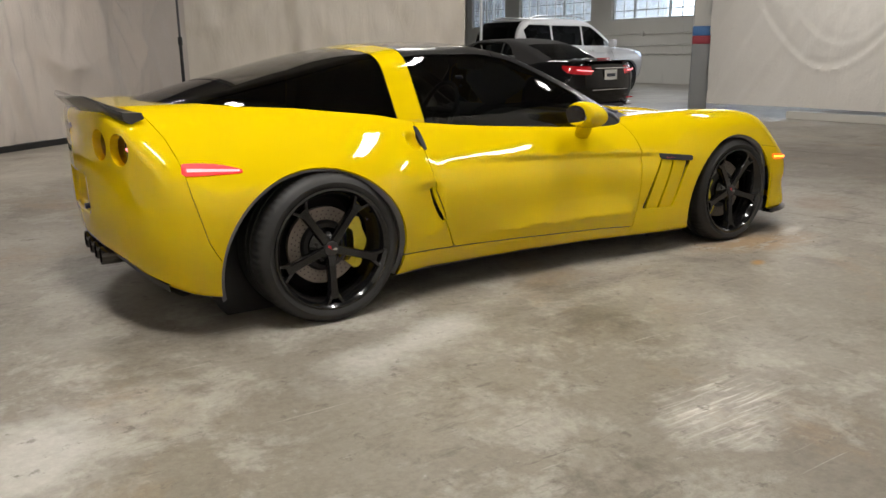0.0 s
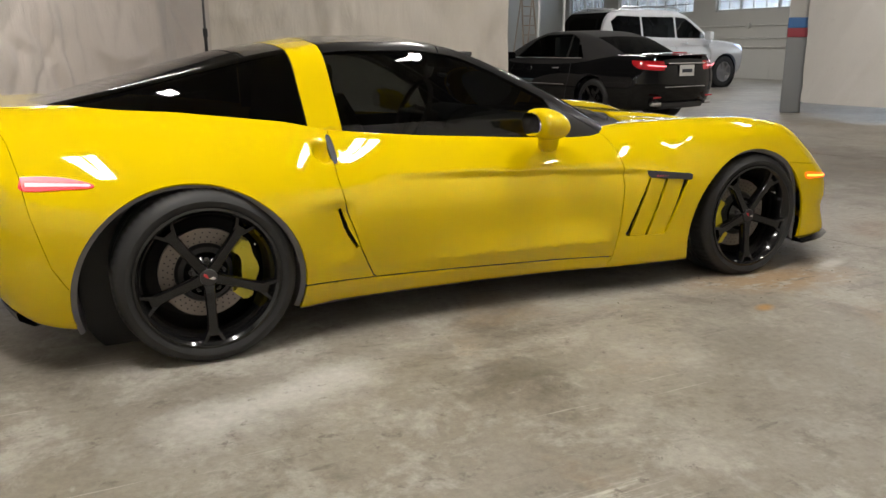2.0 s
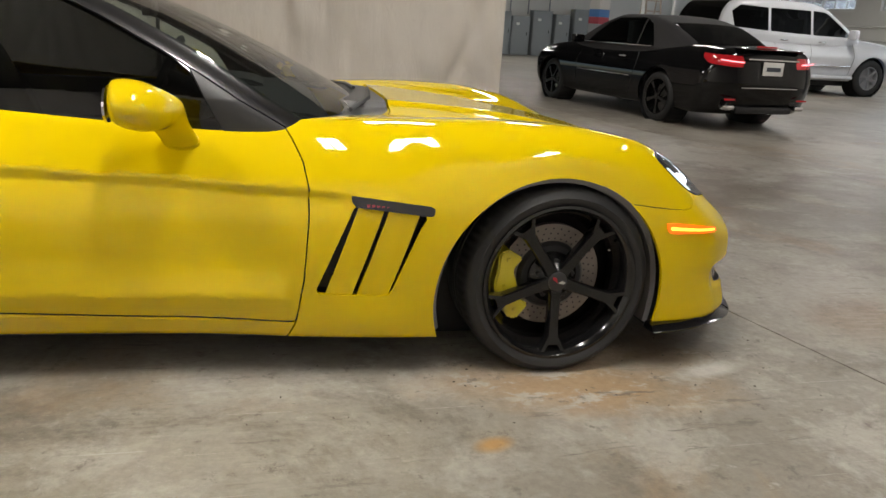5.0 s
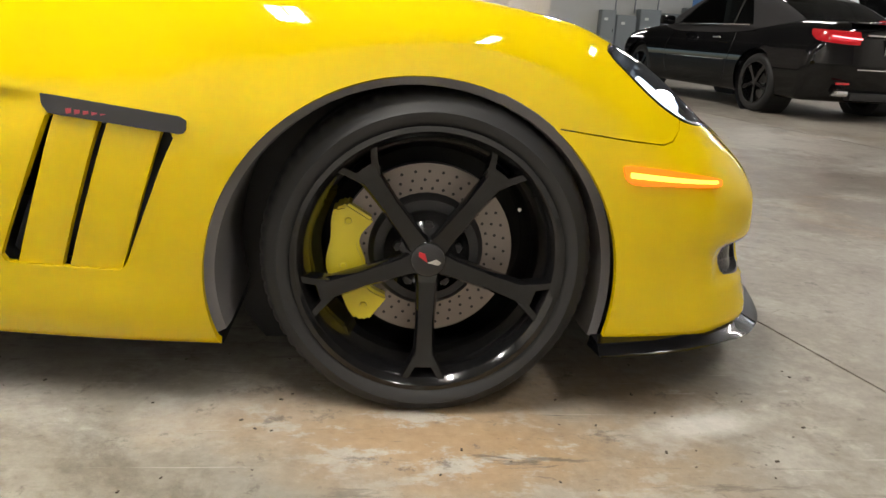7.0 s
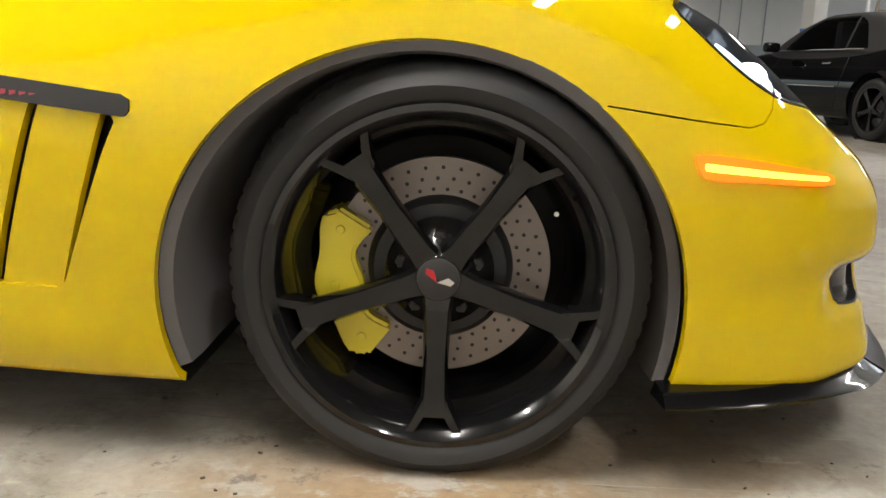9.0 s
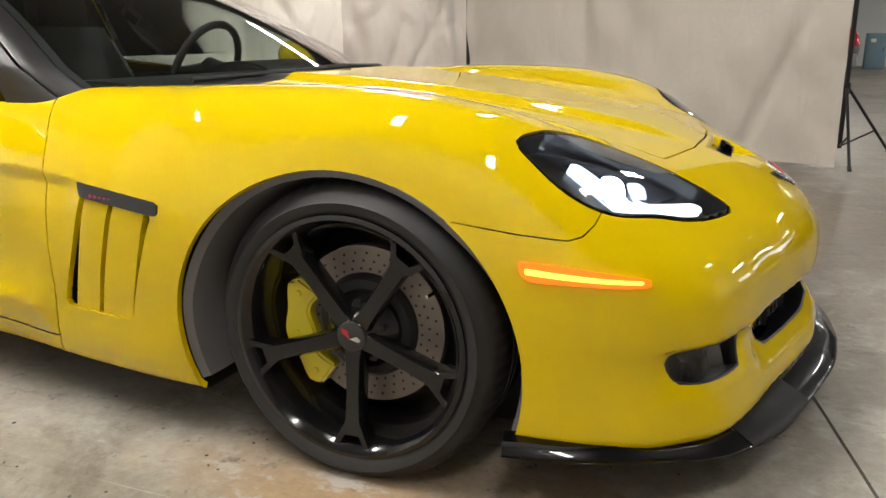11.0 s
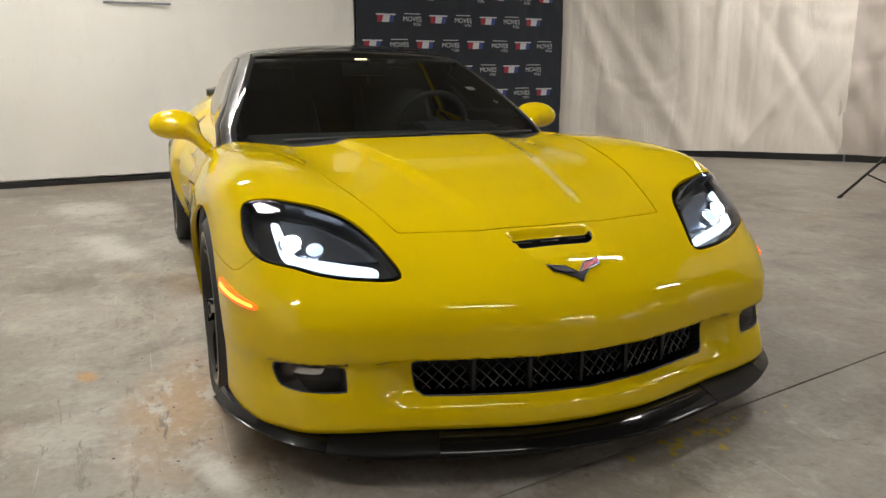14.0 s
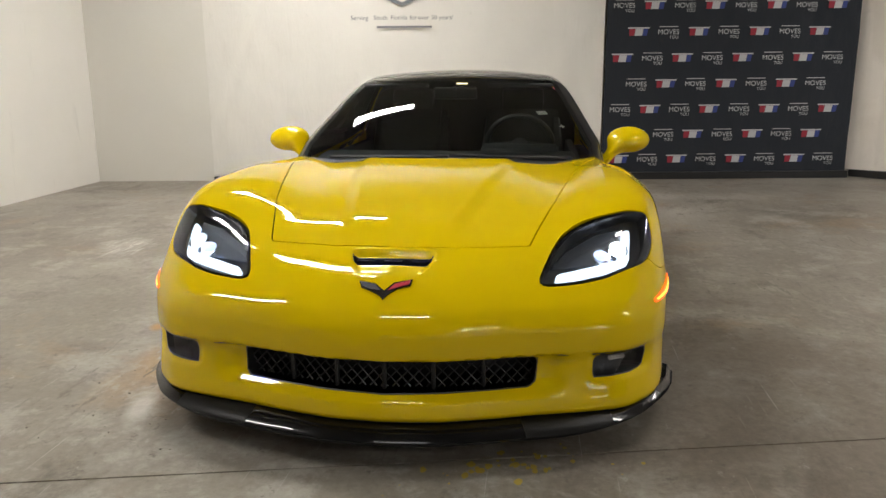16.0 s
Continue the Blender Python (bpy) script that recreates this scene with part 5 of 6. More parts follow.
# rear valance
bm = bmesh.new()
rows = []
for y in np.linspace(-.72, .72, 41):
    a = abs(y)
    x = float(tail_x(.27) + tail_bow(a)) + .012
    z = float(floor_z(x)) + .014 + .03 * (1 - step(.24, .32, a))
    rows.append([bm.verts.new(v) for v in ((x + .03, y, z + .012), (x - .004, y, z), (x + .004, y, z - .03), (x + .05, y, z - .058), (x + .16, y, z - .04))])
for a, b in zip(rows, rows[1:]):
    for i in range(5):
        bm.faces.new((a[i], a[(i + 1) % 5], b[(i + 1) % 5], b[i]))
bmesh.ops.recalc_face_normals(bm, faces=bm.faces)
part("rear_valance", bm, SATIN_BLACK, car, "black rear valance")

# badge on the nose: two crossed flags as plain plates
def nose_point(y, z, out=.004):
    x = float(nose_x(z) - nose_bow(abs(y)))
    q = np.array([[x, y, z]])
    for _ in range(12):
        g = gradient(body_field, q)
        q[:, 0] -= body_field(q) / np.maximum(g[:, 0], .3)
    g = gradient(body_field, q)[0]
    g /= np.linalg.norm(g)
    return Vector(q[0] + g * out)


def plate_on_nose(name, poly, mat, parent, label="", out=.006):
    bm = bmesh.new()
    f = [bm.verts.new(nose_point(y, z, out)) for y, z in poly]
    b = [bm.verts.new(nose_point(y, z, -.004)) for y, z in poly]
    bm.faces.new(f)
    for i in range(len(f)):
        bm.faces.new((f[i], b[i], b[(i + 1) % len(f)], f[(i + 1) % len(f)]))
    bmesh.ops.recalc_face_normals(bm, faces=bm.faces)
    return part(name, bm, mat, parent, label, False)


badge = plate_on_nose("badge", [(-.084, .561), (-.03, .556), (0, .541), (.028, .559), (.084, .567), (.080, .552), (.040, .545), (.013, .531), (0, .520), (-.013, .529), (-.042, .539), (-.074, .546)], CHROME_DARK, car, "chrome winged badge with black and red fields", .005)
plate_on_nose("flag_field", [(-.076, .557), (-.030, .552), (-.012, .541), (-.042, .5425), (-.070, .549)], BLACK_METAL, badge, "black flag field", .008)
plate_on_nose("flag_field", [(.078, .563), (.030, .555), (.012, .541), (.042, .548), (.075, .555)], BADGE_RED, badge, "red flag field", .008)
for k in range(3):
    plate_on_nose("intake_slat", [(-.12 + .09 * k, .603), (-.06 + .09 * k, .603), (-.06 + .09 * k, .600), (-.12 + .09 * k, .600)], SATIN_BLACK, car, "", -.004)

# badge on the tail
part("tail_badge", prism([(-.07, .845), (-.02, .838), (0, .82), (.02, .838), (.07, .845), (.055, .868), (0, .86), (-.055, .868)], .008, "X", -2.209), CHROME_DARK, car, "dark chrome winged badge on the tail", False)

# plate recess: bare bracket, latch and lamp
part("plate_bracket", box((-2.160, 0, .56), (.008, .31, .12), .003), CHROME_DARK, car, "bare plate bracket in the tail recess")
part("tail_latch", tube([(-2.165, -.13, .50), (-2.20, -.13, .495)], .013, 10), SATIN_BLACK, car, "small black latch below the plate recess")
# wipers
for pts in (((.70, -.55, .800), (.80, -.25, .812), (.835, .05, .820)), ((.78, .05, .820), (.78, .35, .812), (.66, .62, .800))):
    wp = part("wiper", tube(pts, .008, 6), SATIN_BLACK, car, "black wiper arm and blade")


# ---- interior of the sports car ----
part("cabin_floor", box((-.2, 0, .21), (1.7, 1.36, .02)), INTERIOR, car, "dark carpeted cabin floor", False)
part("bulkhead", prism([(-.70, .21), (.70, .21), (.70, .86), (.60, 1.06), (.46, 1.15), (-.46, 1.15), (-.60, 1.06), (-.70, .86)], .03, "X", -.83), INTERIOR, car, "dark luggage bulkhead")
part("luggage_cover", box((-1.45, 0, .80), (.95, 1.10, .02), .004), INTERIOR, car, "dark luggage cover")
for s in (-1, 1):
    part("door_card", box((-.15, s * .66, .50), (1.15, .05, .54), .02), INTERIOR, car, "dark door lining")
dash = part("dashboard", prism(rounded([(.22, .60), (.20, .70), (.26, .775), (.40, .80), (.62, .775), (.66, .65), (.5, .5), (.3, .5)], 3).tolist(), 1.30, "Y", -.65, .01), LEATHER, car, "black padded dashboard")
part("instrument_hood", prism(rounded([(.16, .74), (.18, .80), (.28, .83), (.42, .81), (.42, .74)], 3).tolist(), .40, "Y", .17, .012), LEATHER, dash)
part("centre_console", box((-.15, 0, .36), (.9, .22, .30), .03), LEATHER, car, "black centre console")
wheel_c, tilt = Vector((.02, .36, .795)), radians(-66)
ring = [(wheel_c + Matrix.Rotation(tilt, 3, "Y") @ Vector((.185 * math.cos(q), .185 * math.sin(q), 0))) for q in np.linspace(0, 2 * math.pi, 33)[:-1]]
sw = part("steering_wheel", tube(ring, .015, 10, True), LEATHER, car, "black leather steering wheel")
for q in (0, math.pi, -math.pi / 2):
    end = wheel_c + Matrix.Rotation(tilt, 3, "Y") @ Vector((.18 * math.sin(q), .18 * math.cos(q), 0))
    part("wheel_spoke", tube([wheel_c, (wheel_c + end) / 2, end], [.03, .02, .013], 8), LEATHER, sw)
part("steering_column", tube([wheel_c, (.30, .36, .70)], .05, 10), LEATHER, sw)
for y in (-.36, .36):
    seat = part("seat", box((-.36, y, .34), (.50, .48, .16), .05), LEATHER, car, "black leather bucket seat")
    back_poly = [(-.56, .36), (-.42, .38), (-.62, .86), (-.70, 1.00), (-.76, .99), (-.76, .80)]
    part("seat_back", prism(back_poly, .46, "Y", y - .23, .04), LEATHER, seat)
    part("headrest", box((-.745, y, 1.02), (.09, .27, .15), .035), LEATHER, seat)
    for e in (-.2, .2):
        part("bolster", tube([(-.50, y + e, .46), (-.60, y + e, .70), (-.70, y + e, .90)], [.05, .06, .04], 8), LEATHER, seat)
mirror_in = part("rear_view_mirror", box((.02, 0, 1.085), (.035, .24, .065), .014), SATIN_BLACK, car, "black inside mirror")
part("mirror_stem", tube([(.02, 0, 1.10), (.08, 0, 1.125)], .008, 6), SATIN_BLACK, mirror_in)
for y in (-.36, .36):
    part("sun_visor", box((-.13, y, 1.125), (.14, .36, .02), .008), INTERIOR, car, "dark sun visor")
part("headliner", box((-.50, 0, 1.145), (.56, 1.0, .015), .005), INTERIOR, car, "dark roof lining")
part("map_lamp", box((-.14, .02, 1.135), (.03, .06, .008), .002), lit("map_lamp_glow", (1, .75, .45), 3.), car, "small lit map lamp", False)


def on_glass(y, z, out=.003):
    q = np.array([[.3, y, z]])
    for _ in range(12):
        g = gradient(cabin_field, q)
        q = q - cabin_field(q)[:, None] * g / (g * g).sum(1, keepdims=True)
    g = gradient(cabin_field, q)[0]
    return Vector(q[0]), Vector(g).normalized()


for y, z, w, h in ((.50, 1.075, .055, .035), (.56, .83, .03, .006), (.56, .83, .006, .03)):
    q, g = on_glass(y, z)
    st = part("sticker", box((0, 0, 0), (w, h, .0015)), LIGHT_WHITE, car, "small white windshield sticker", False)
    st.matrix_basis = Matrix.Translation(q - g * .006) @ g.to_track_quat("Z", "Y").to_matrix().to_4x4()


# ---- other vehicles ----
def vehicle(name, label, at, turn, spec, paint, group=""):
    """A car on fields of its own, nose towards its +x, wheelbase centred."""
    v = thing(name, at, label, "car", group, turn)
    w, base = spec["half_width"], spec["base"] / 2
    top_c, nose_c, tail_c = curve(spec["top"]), curve(spec["nose"]), curve(spec["tail"])
    bow = lambda a: spec.get("bow", .28) * np.clip(a / w, 0, 1.1) ** 4 + .06 * (a / w) ** 2
    roof_c, wide_c = curve(spec["roof"]), curve(spec["wide"])
    zw, lean = spec["waist"], spec["lean"]

    def body(p):
        x, a, z = p[..., 0], np.abs(p[..., 1]), p[..., 2]
        side = a - w + 1.1 * np.maximum(z - zw, 0) ** 2 + .5 * np.maximum(zw - z, 0) ** 2 - .02 * (bump(x, base, .35) + bump(x, -base, .35))
        side = side + .010 * step(0, .03, z - spec["crease"]) * (1 - step(.03, .25, z - spec["crease"]))
        top = z - top_c(x) + .05 * (a / w) ** 2
        f = smax(side, top, .09)
        f = smax(f, (x - nose_c(z) + bow(a)) * .8, .10)
        f = smax(f, (tail_c(z) + bow(a) * spec.get("tail_bow", .6) - x) * .85, .07)
        return smax(f, spec["floor"] - z, .05)

    def cabin_p(p):
        x, a, z = p[..., 0], np.abs(p[..., 1]), p[..., 2]
        return (z - roof_c(x) + .06 * a * a) * .85, (a - wide_c(x) + lean * np.maximum(z - spec["belt"], 0)) * .92

    def cabin(p):
        return smax(*cabin_p(p), spec.get("round", .09))
    r = spec["tyre"]
    cell = .03
    m = surface(body, (-3.1, -1.1, .1), (3.1, 1.1, 1.6), cell)
    m = clipped(m, np.where(m[0][:, 2] > spec["belt"] - .12, cabin(m[0]), 1.), False)
    for cx in (base, -base):
        q = m[0]
        m = clipped(m, np.maximum(np.hypot(q[:, 0] - cx, q[:, 2] - r) - r - .055, .5 - np.abs(q[:, 1])), False)
    lamps = []
    for u, vv, poly, side_only, lname, mat, lab in spec["lamps"]:
        fu = {"x": X, "y": Y}[u]
        d = outline(fu(m[0]) if u == "x" else np.abs(m[0][:, 1]), Z(m[0]), poly)
        ok = side_only(m[0])
        piece, m = split(m, np.where(ok, d, np.maximum(d, .05)), .002)
        for sg in (-1, 1):
            half = clipped(piece, -sg * piece[0][:, 1])
            if len(half[1]):
                skin(lname, half, body, mat, v, lab, .02)
    skin("body", m, body, paint, v, "", .03)
    for sg in (-1, 1):
        for gap in spec["gaps"]:
            bm = bmesh.new()
            pts = []
            for (xa, za), (xb, zb) in zip(gap, gap[1:]):
                for t in np.linspace(0, 1, 9):
                    x, z = xa + (xb - xa) * t, za + (zb - za) * t
                    q = np.array([[x, sg * w, z]])
                    for _ in range(6):
                        g = gradient(body, q)
                        q = q - body(q)[:, None] * g / (g * g).sum(1, keepdims=True)
                    pts.append(tuple(q[0]))
            add_tube(bm, pts, .004, 4)
            part("panel_gap", bm, BLACK_METAL, v)
    c = surface(cabin, (-2.8, -1.0, spec["belt"] - .15), (2.2, 1.0, spec["height"] + .06), cell)
    c = clipped(c, body(c[0]) + .01, False)
    for sg in (-1, 1):
        for poly, mat, lab in spec["windows"]:
            t, s_ = cabin_p(c[0])
            d = np.maximum.reduce([outline(X(c[0]), Z(c[0]), poly), -(s_ - t + .04), -sg * c[0][:, 1]])
            g, c = split(c, d, .004)
            skin("side_window", g, cabin, mat, v, lab, .01)
    for x0, x1, half, mat, nm, lab in spec["ends"]:
        t, s_ = cabin_p(c[0])
        d = np.maximum.reduce([x0 - c[0][:, 0], c[0][:, 0] - x1, np.abs(c[0][:, 1]) - half, s_ - t + .03, (c[0][:, 2] - spec["height"] + .09)])
        g, c = split(c, d, .004)
        skin(nm, g, cabin, mat, v, lab, .01)
    skin("roof", c, cabin, spec["roof_mat"], v, spec["roof_label"], .02)
    # wheels
    for cx in (base, -base):
        for sg in (-1, 1):
            h = new("wheel")
            h.parent = v
            h["label"] = spec["wheel_label"]
            tw = spec["tyre_w"]
            h.location = (cx, sg * (w - .03 - tw / 2), r)
            if sg > 0:
                h.rotation_euler = (0, 0, math.pi)
            rr = spec["rim"]
            o = -tw / 2
            part("tyre", lathe([(rr, o + .01), (rr + .03, o), (r - .04, o), (r - .01, o + .02), (r, o + .05), (r, -o - .05), (r - .03, -o), (rr, -o)], 48), RUBBER, h)
            rim = part("rim", lathe([(rr + .004, o + .004), (rr - .01, o + .004), (rr - .02, o + .03), (rr - .03, o + .10), (.001, o + .12)], 40), spec["wheel_mat"], h)
            for k in range(spec["spokes"]):
                bm = prism([(.02, -.026), (rr * .5, -.02), (rr - .008, -.034), (rr - .008, .034), (rr * .5, .02), (.02, .026)], .03, "Y", o + .012, .005)
                part("spoke", bm, spec["wheel_mat"], rim).rotation_euler = (0, math.radians(360 / spec["spokes"] * k + 18), 0)
            part("hub_cap", lathe([(.001, o + .008), (.03, o + .010), (.04, o + .02), (.05, o + .04)], 20), spec["wheel_mat"], rim)
            bm = lathe([(r + .05, -.10), (r + .05, .16), (r - .05, .17)], 32)
            part("wheel_well", bm, BLACK_METAL, h, "", False)
    part("chassis", box((0, 0, .34), (2 * base + .9, 1.3, .3), .05), BLACK_METAL, v)
    part("cabin_inside", box(((spec["roof"][0][0] + .5) / 3, 0, spec["belt"] - .22), (1.6, 1.25, .3), .05), INTERIOR, v)
    for x in spec["seats"]:
        for y in (-.38, .38):
            part("seat", box((x, y, spec["belt"] + .08), (.14, .46, .55), .06), LEATHER, v)
    return v, body, cabin


BLACK_PAINT = car_paint("black_car_paint", (.003, .003, .0035), .3)
principled(BLACK_PAINT).inputs["Specular IOR Level"].default_value = .0
SILVER_PAINT = car_paint("white_silver_paint", (.62, .63, .66), .35)
GREY_CAR = car_paint("grey_car_paint", (.18, .185, .19), .35)
SOFT_TOP = material("black_canvas", (.018, .017, .018), .9)
RED_GLASS = material("red_lens", (.30, .008, .012), .12, 0, 1.)
principled(RED_GLASS).inputs["Emission Color"].default_value = (.9, .03, .04, 1)
principled(RED_GLASS).inputs["Emission Strength"].default_value = .12
CLEAR_CAR = glass("car_glass", (.45, .50, .49))
ALLOY = material("silver_alloy", (.5, .5, .52), .3, .9)
PLATE = material("white_plate", (.75, .75, .73), .5)
PLATE_INK = material("dark_plate_print", (.05, .06, .08), .6)
BEHIND = lambda q: q[:, 0] < -1.7
AHEAD = lambda q: q[:, 0] > 1.3

convertible_spec = dict(
    half_width=.90, base=2.76, waist=.55, lean=.38, crease=.74, floor=.20, belt=.93, height=1.39, tyre=.325, tyre_w=.235, rim=.235, spokes=5,
    top=[(-2.5, .93), (-2.3, 1.02), (-1.8, 1.045), (-1.2, 1.02), (-.4, .965), (.4, .955), (.9, .97), (1.4, .93), (1.9, .84), (2.2, .72), (2.4, .55)],
    nose=[(.2, 2.10), (.4, 2.22), (.6, 2.24), (.8, 2.1), (1.0, 1.6)], tail=[(.2, -2.28), (.35, -2.40), (.6, -2.46), (.8, -2.44), (1.0, -2.38), (1.1, -2.3)], tail_bow=.7,
    roof=[(-1.95, .92), (-1.75, 1.03), (-1.45, 1.17), (-1.1, 1.30), (-.6, 1.385), (-.1, 1.385), (.25, 1.31), (.6, 1.17), (1.05, .95)],
    wide=[(-1.9, .62), (-1.4, .74), (-.8, .78), (0, .79), (.6, .78), (1.1, .72)],
    lamps=[("x", "z", [(-2.03, .935), (-2.3, .925), (-2.6, .905), (-2.6, .785), (-2.40, .785), (-2.22, .82), (-2.10, .87)], lambda q: (q[:, 0] < -1.9) & (np.abs(q[:, 1]) > .42), "tail_lamp", RED_GLASS, "red tail lamp")],
    gaps=[[(.62, .94), (.66, .6), (.60, .30)], [(-.78, .97), (-.86, .7), (-.80, .42), (-.74, .30)]],
    windows=[([(-1.05, .955), (-.70, .955), (-.70, 1.31), (-.85, 1.24)], CLEAR_CAR, "rear side window"), ([(-.66, .955), (.55, .955), (.50, 1.02), (.18, 1.24), (-.05, 1.315), (-.66, 1.32)], CLEAR_CAR, "front side window")],
    ends=[(-1.82, -1.16, .56, TINTED, "rear_window", "rear window in the soft top"), (.18, 1.1, .80, CLEAR_CAR, "windshield", "windshield")],
    roof_mat=SOFT_TOP, roof_label="black canvas soft top", wheel_mat=RIM_BLACK, wheel_label="black five-spoke alloy wheel", seats=(-.25,))
conv, conv_body, _ = vehicle("convertible", "black convertible with a canvas soft top, parked", (6.20, 7.88, 0), 99.0, convertible_spec, BLACK_PAINT)
CHROME_TRIM = CHROME
for s in (-1, 1):
    part("chrome_strip", box((-.10, s * .905, .545), (1.35, .012, .012), .003), CHROME_TRIM, conv, "thin chrome side strip")
    part("chrome_strip", box((-1.93, s * .865, .545), (.45, .012, .012), .003), CHROME_TRIM, conv, "thin chrome side strip")
    part("belt_strip", box((-.2, s * .80, .955), (1.7, .014, .014), .003), CHROME_TRIM, conv, "chrome strip below the windows")
    part("door_handle", box((-.55, s * .885, .80), (.16, .03, .025), .01), CHROME_TRIM, conv)
    part("mirror", box((.52, s * .98, .99), (.10, .20, .12), .04), BLACK_PAINT, conv)
    part("exhaust_tip", box((-2.38, s * .56, .30), (.12, .14, .06), .02), CHROME_TRIM, conv)
plate = part("number_plate", box((-2.46, 0, .78), (.012, .32, .16), .004), PLATE, conv, "white number plate with plain bars")
part("plate_bar", box((-2.468, 0, .775), (.004, .22, .05)), PLATE_INK, plate, "", False)
part("trunk_strip", box((-2.452, 0, .885), (.02, .80, .018), .004), CHROME_TRIM, conv, "chrome strip over the plate")
part("brake_light", box((-2.30, 0, 1.035), (.03, .30, .02), .004), RED_GLASS, conv)
part("trunk_lip", prism([(-2.40, .985), (-2.25, 1.01), (-2.37, 1.012), (-2.42, 1.0)], 1.0, "Y", -.50, .004), BLACK_PAINT, conv)
part("bumper_strip", box((-2.452, 0, .545), (.012, .9, .012), .003), CHROME_TRIM, conv, "thin chrome strip on the rear bumper")
for s in (-1, 1):
    part("lamp_bar", tube([(-2.455, s * .46, .845), (-2.43, s * .62, .852), (-2.36, s * .74, .865)], .009, 6), RED_CORE, conv, "bright strip in the tail lamp")
    part("bumper_reflector", box((-2.43, s * .58, .40), (.012, .16, .022), .004), RED_GLASS, conv, "red reflector in the bumper")
part("rear_diffuser", box((-2.37, 0, .27), (.10, .90, .08), .02), SATIN_BLACK, conv, "black lower bumper insert")

suv_spec = dict(
    half_width=.935, base=2.79, waist=.75, lean=.24, crease=.98, floor=.30, belt=1.14, height=1.84, tyre=.385, tyre_w=.265, rim=.235, spokes=6, bow=.22,
    top=[(-2.45, 1.20), (-1.5, 1.22), (.4, 1.20), (.9, 1.19), (1.5, 1.14), (2.0, 1.07), (2.25, .95)],
    nose=[(.3, 2.08), (.5, 2.22), (.8, 2.26), (1.0, 2.22), (1.2, 2.1)], tail=[(.3, -2.28), (.5, -2.44), (.8, -2.46), (1.2, -2.44)], tail_bow=.5,
    roof=[(-2.46, 1.10), (-2.40, 1.38), (-2.30, 1.62), (-2.15, 1.77), (-1.8, 1.83), (-1.0, 1.85), (-.2, 1.83), (.15, 1.75), (.5, 1.55), (.85, 1.32), (1.1, 1.16)],
    wide=[(-2.5, .80), (-2.0, .86), (-1, .88), (.5, .87), (1.1, .80)],
    lamps=[("x", "z", [(1.75, 1.04), (2.3, 1.02), (2.3, .86), (1.95, .90)], lambda q: (q[:, 0] > 1.5) & (np.abs(q[:, 1]) > .4), "head_lamp", LENS_BALL, "clear head lamp"),
           ("x", "z", [(-2.6, 1.20), (-2.30, 1.18), (-2.36, .85), (-2.6, .85)], lambda q: (q[:, 0] < -1.8) & (np.abs(q[:, 1]) > .60), "tail_lamp", RED_GLASS, "red tail lamp")],
    gaps=[[(.86, 1.18), (.88, .8), (.82, .42)], [(-.22, 1.18), (-.22, .8), (-.26, .42)], [(-1.12, 1.18), (-1.12, .95)]],
    windows=[([(-2.08, 1.26), (-1.30, 1.22), (-1.30, 1.66), (-1.95, 1.68), (-2.14, 1.55)], DARK_TINT, "dark quarter window"), ([(-1.24, 1.22), (-.26, 1.19), (-.26, 1.66), (-1.24, 1.66)], DARK_TINT, "dark rear door window"),
             ([(-.20, 1.19), (.78, 1.18), (.74, 1.24), (.22, 1.58), (.10, 1.64), (-.20, 1.66)], TINTED, "front door window")],
    ends=[(-2.6, -1.98, .80, DARK_TINT, "rear_window", "dark tailgate window"), (.05, 1.1, .78, CLEAR_CAR, "windshield", "windshield")],
    roof_mat=SILVER_PAINT, roof_label="silver white roof", wheel_mat=ALLOY, wheel_label="silver alloy wheel with dark tyre", seats=(-.3, -1.1))
suv, suv_body, _ = vehicle("suv", "white silver large sport utility vehicle, parked", (12.7, 13.5, 0), 4, suv_spec, SILVER_PAINT)
suv.scale = (1.10, 1.10, 1.10)
for s in (-1, 1):
    part("mirror", box((.66, s * 1.04, 1.24), (.13, .20, .20), .05), SILVER_PAINT, suv)
    for x in (.0, -.95):
        part("door_handle", box((x, s * .925, 1.06), (.18, .035, .03), .012), CHROME_TRIM, suv)
    part("running_board", box((-.05, s * .93, .38), (1.85, .16, .07), .025), SILVER_PAINT, suv)
    part("side_moulding", box((-.05, s * .945, .60), (1.7, .02, .025), .006), CHROME_TRIM, suv)
    part("roof_rail", tube([(-1.9, s * .68, 1.82), (-1.7, s * .68, 1.88), (-.2, s * .68, 1.88), (.0, s * .68, 1.82)], .018, 8), ALLOY, suv)

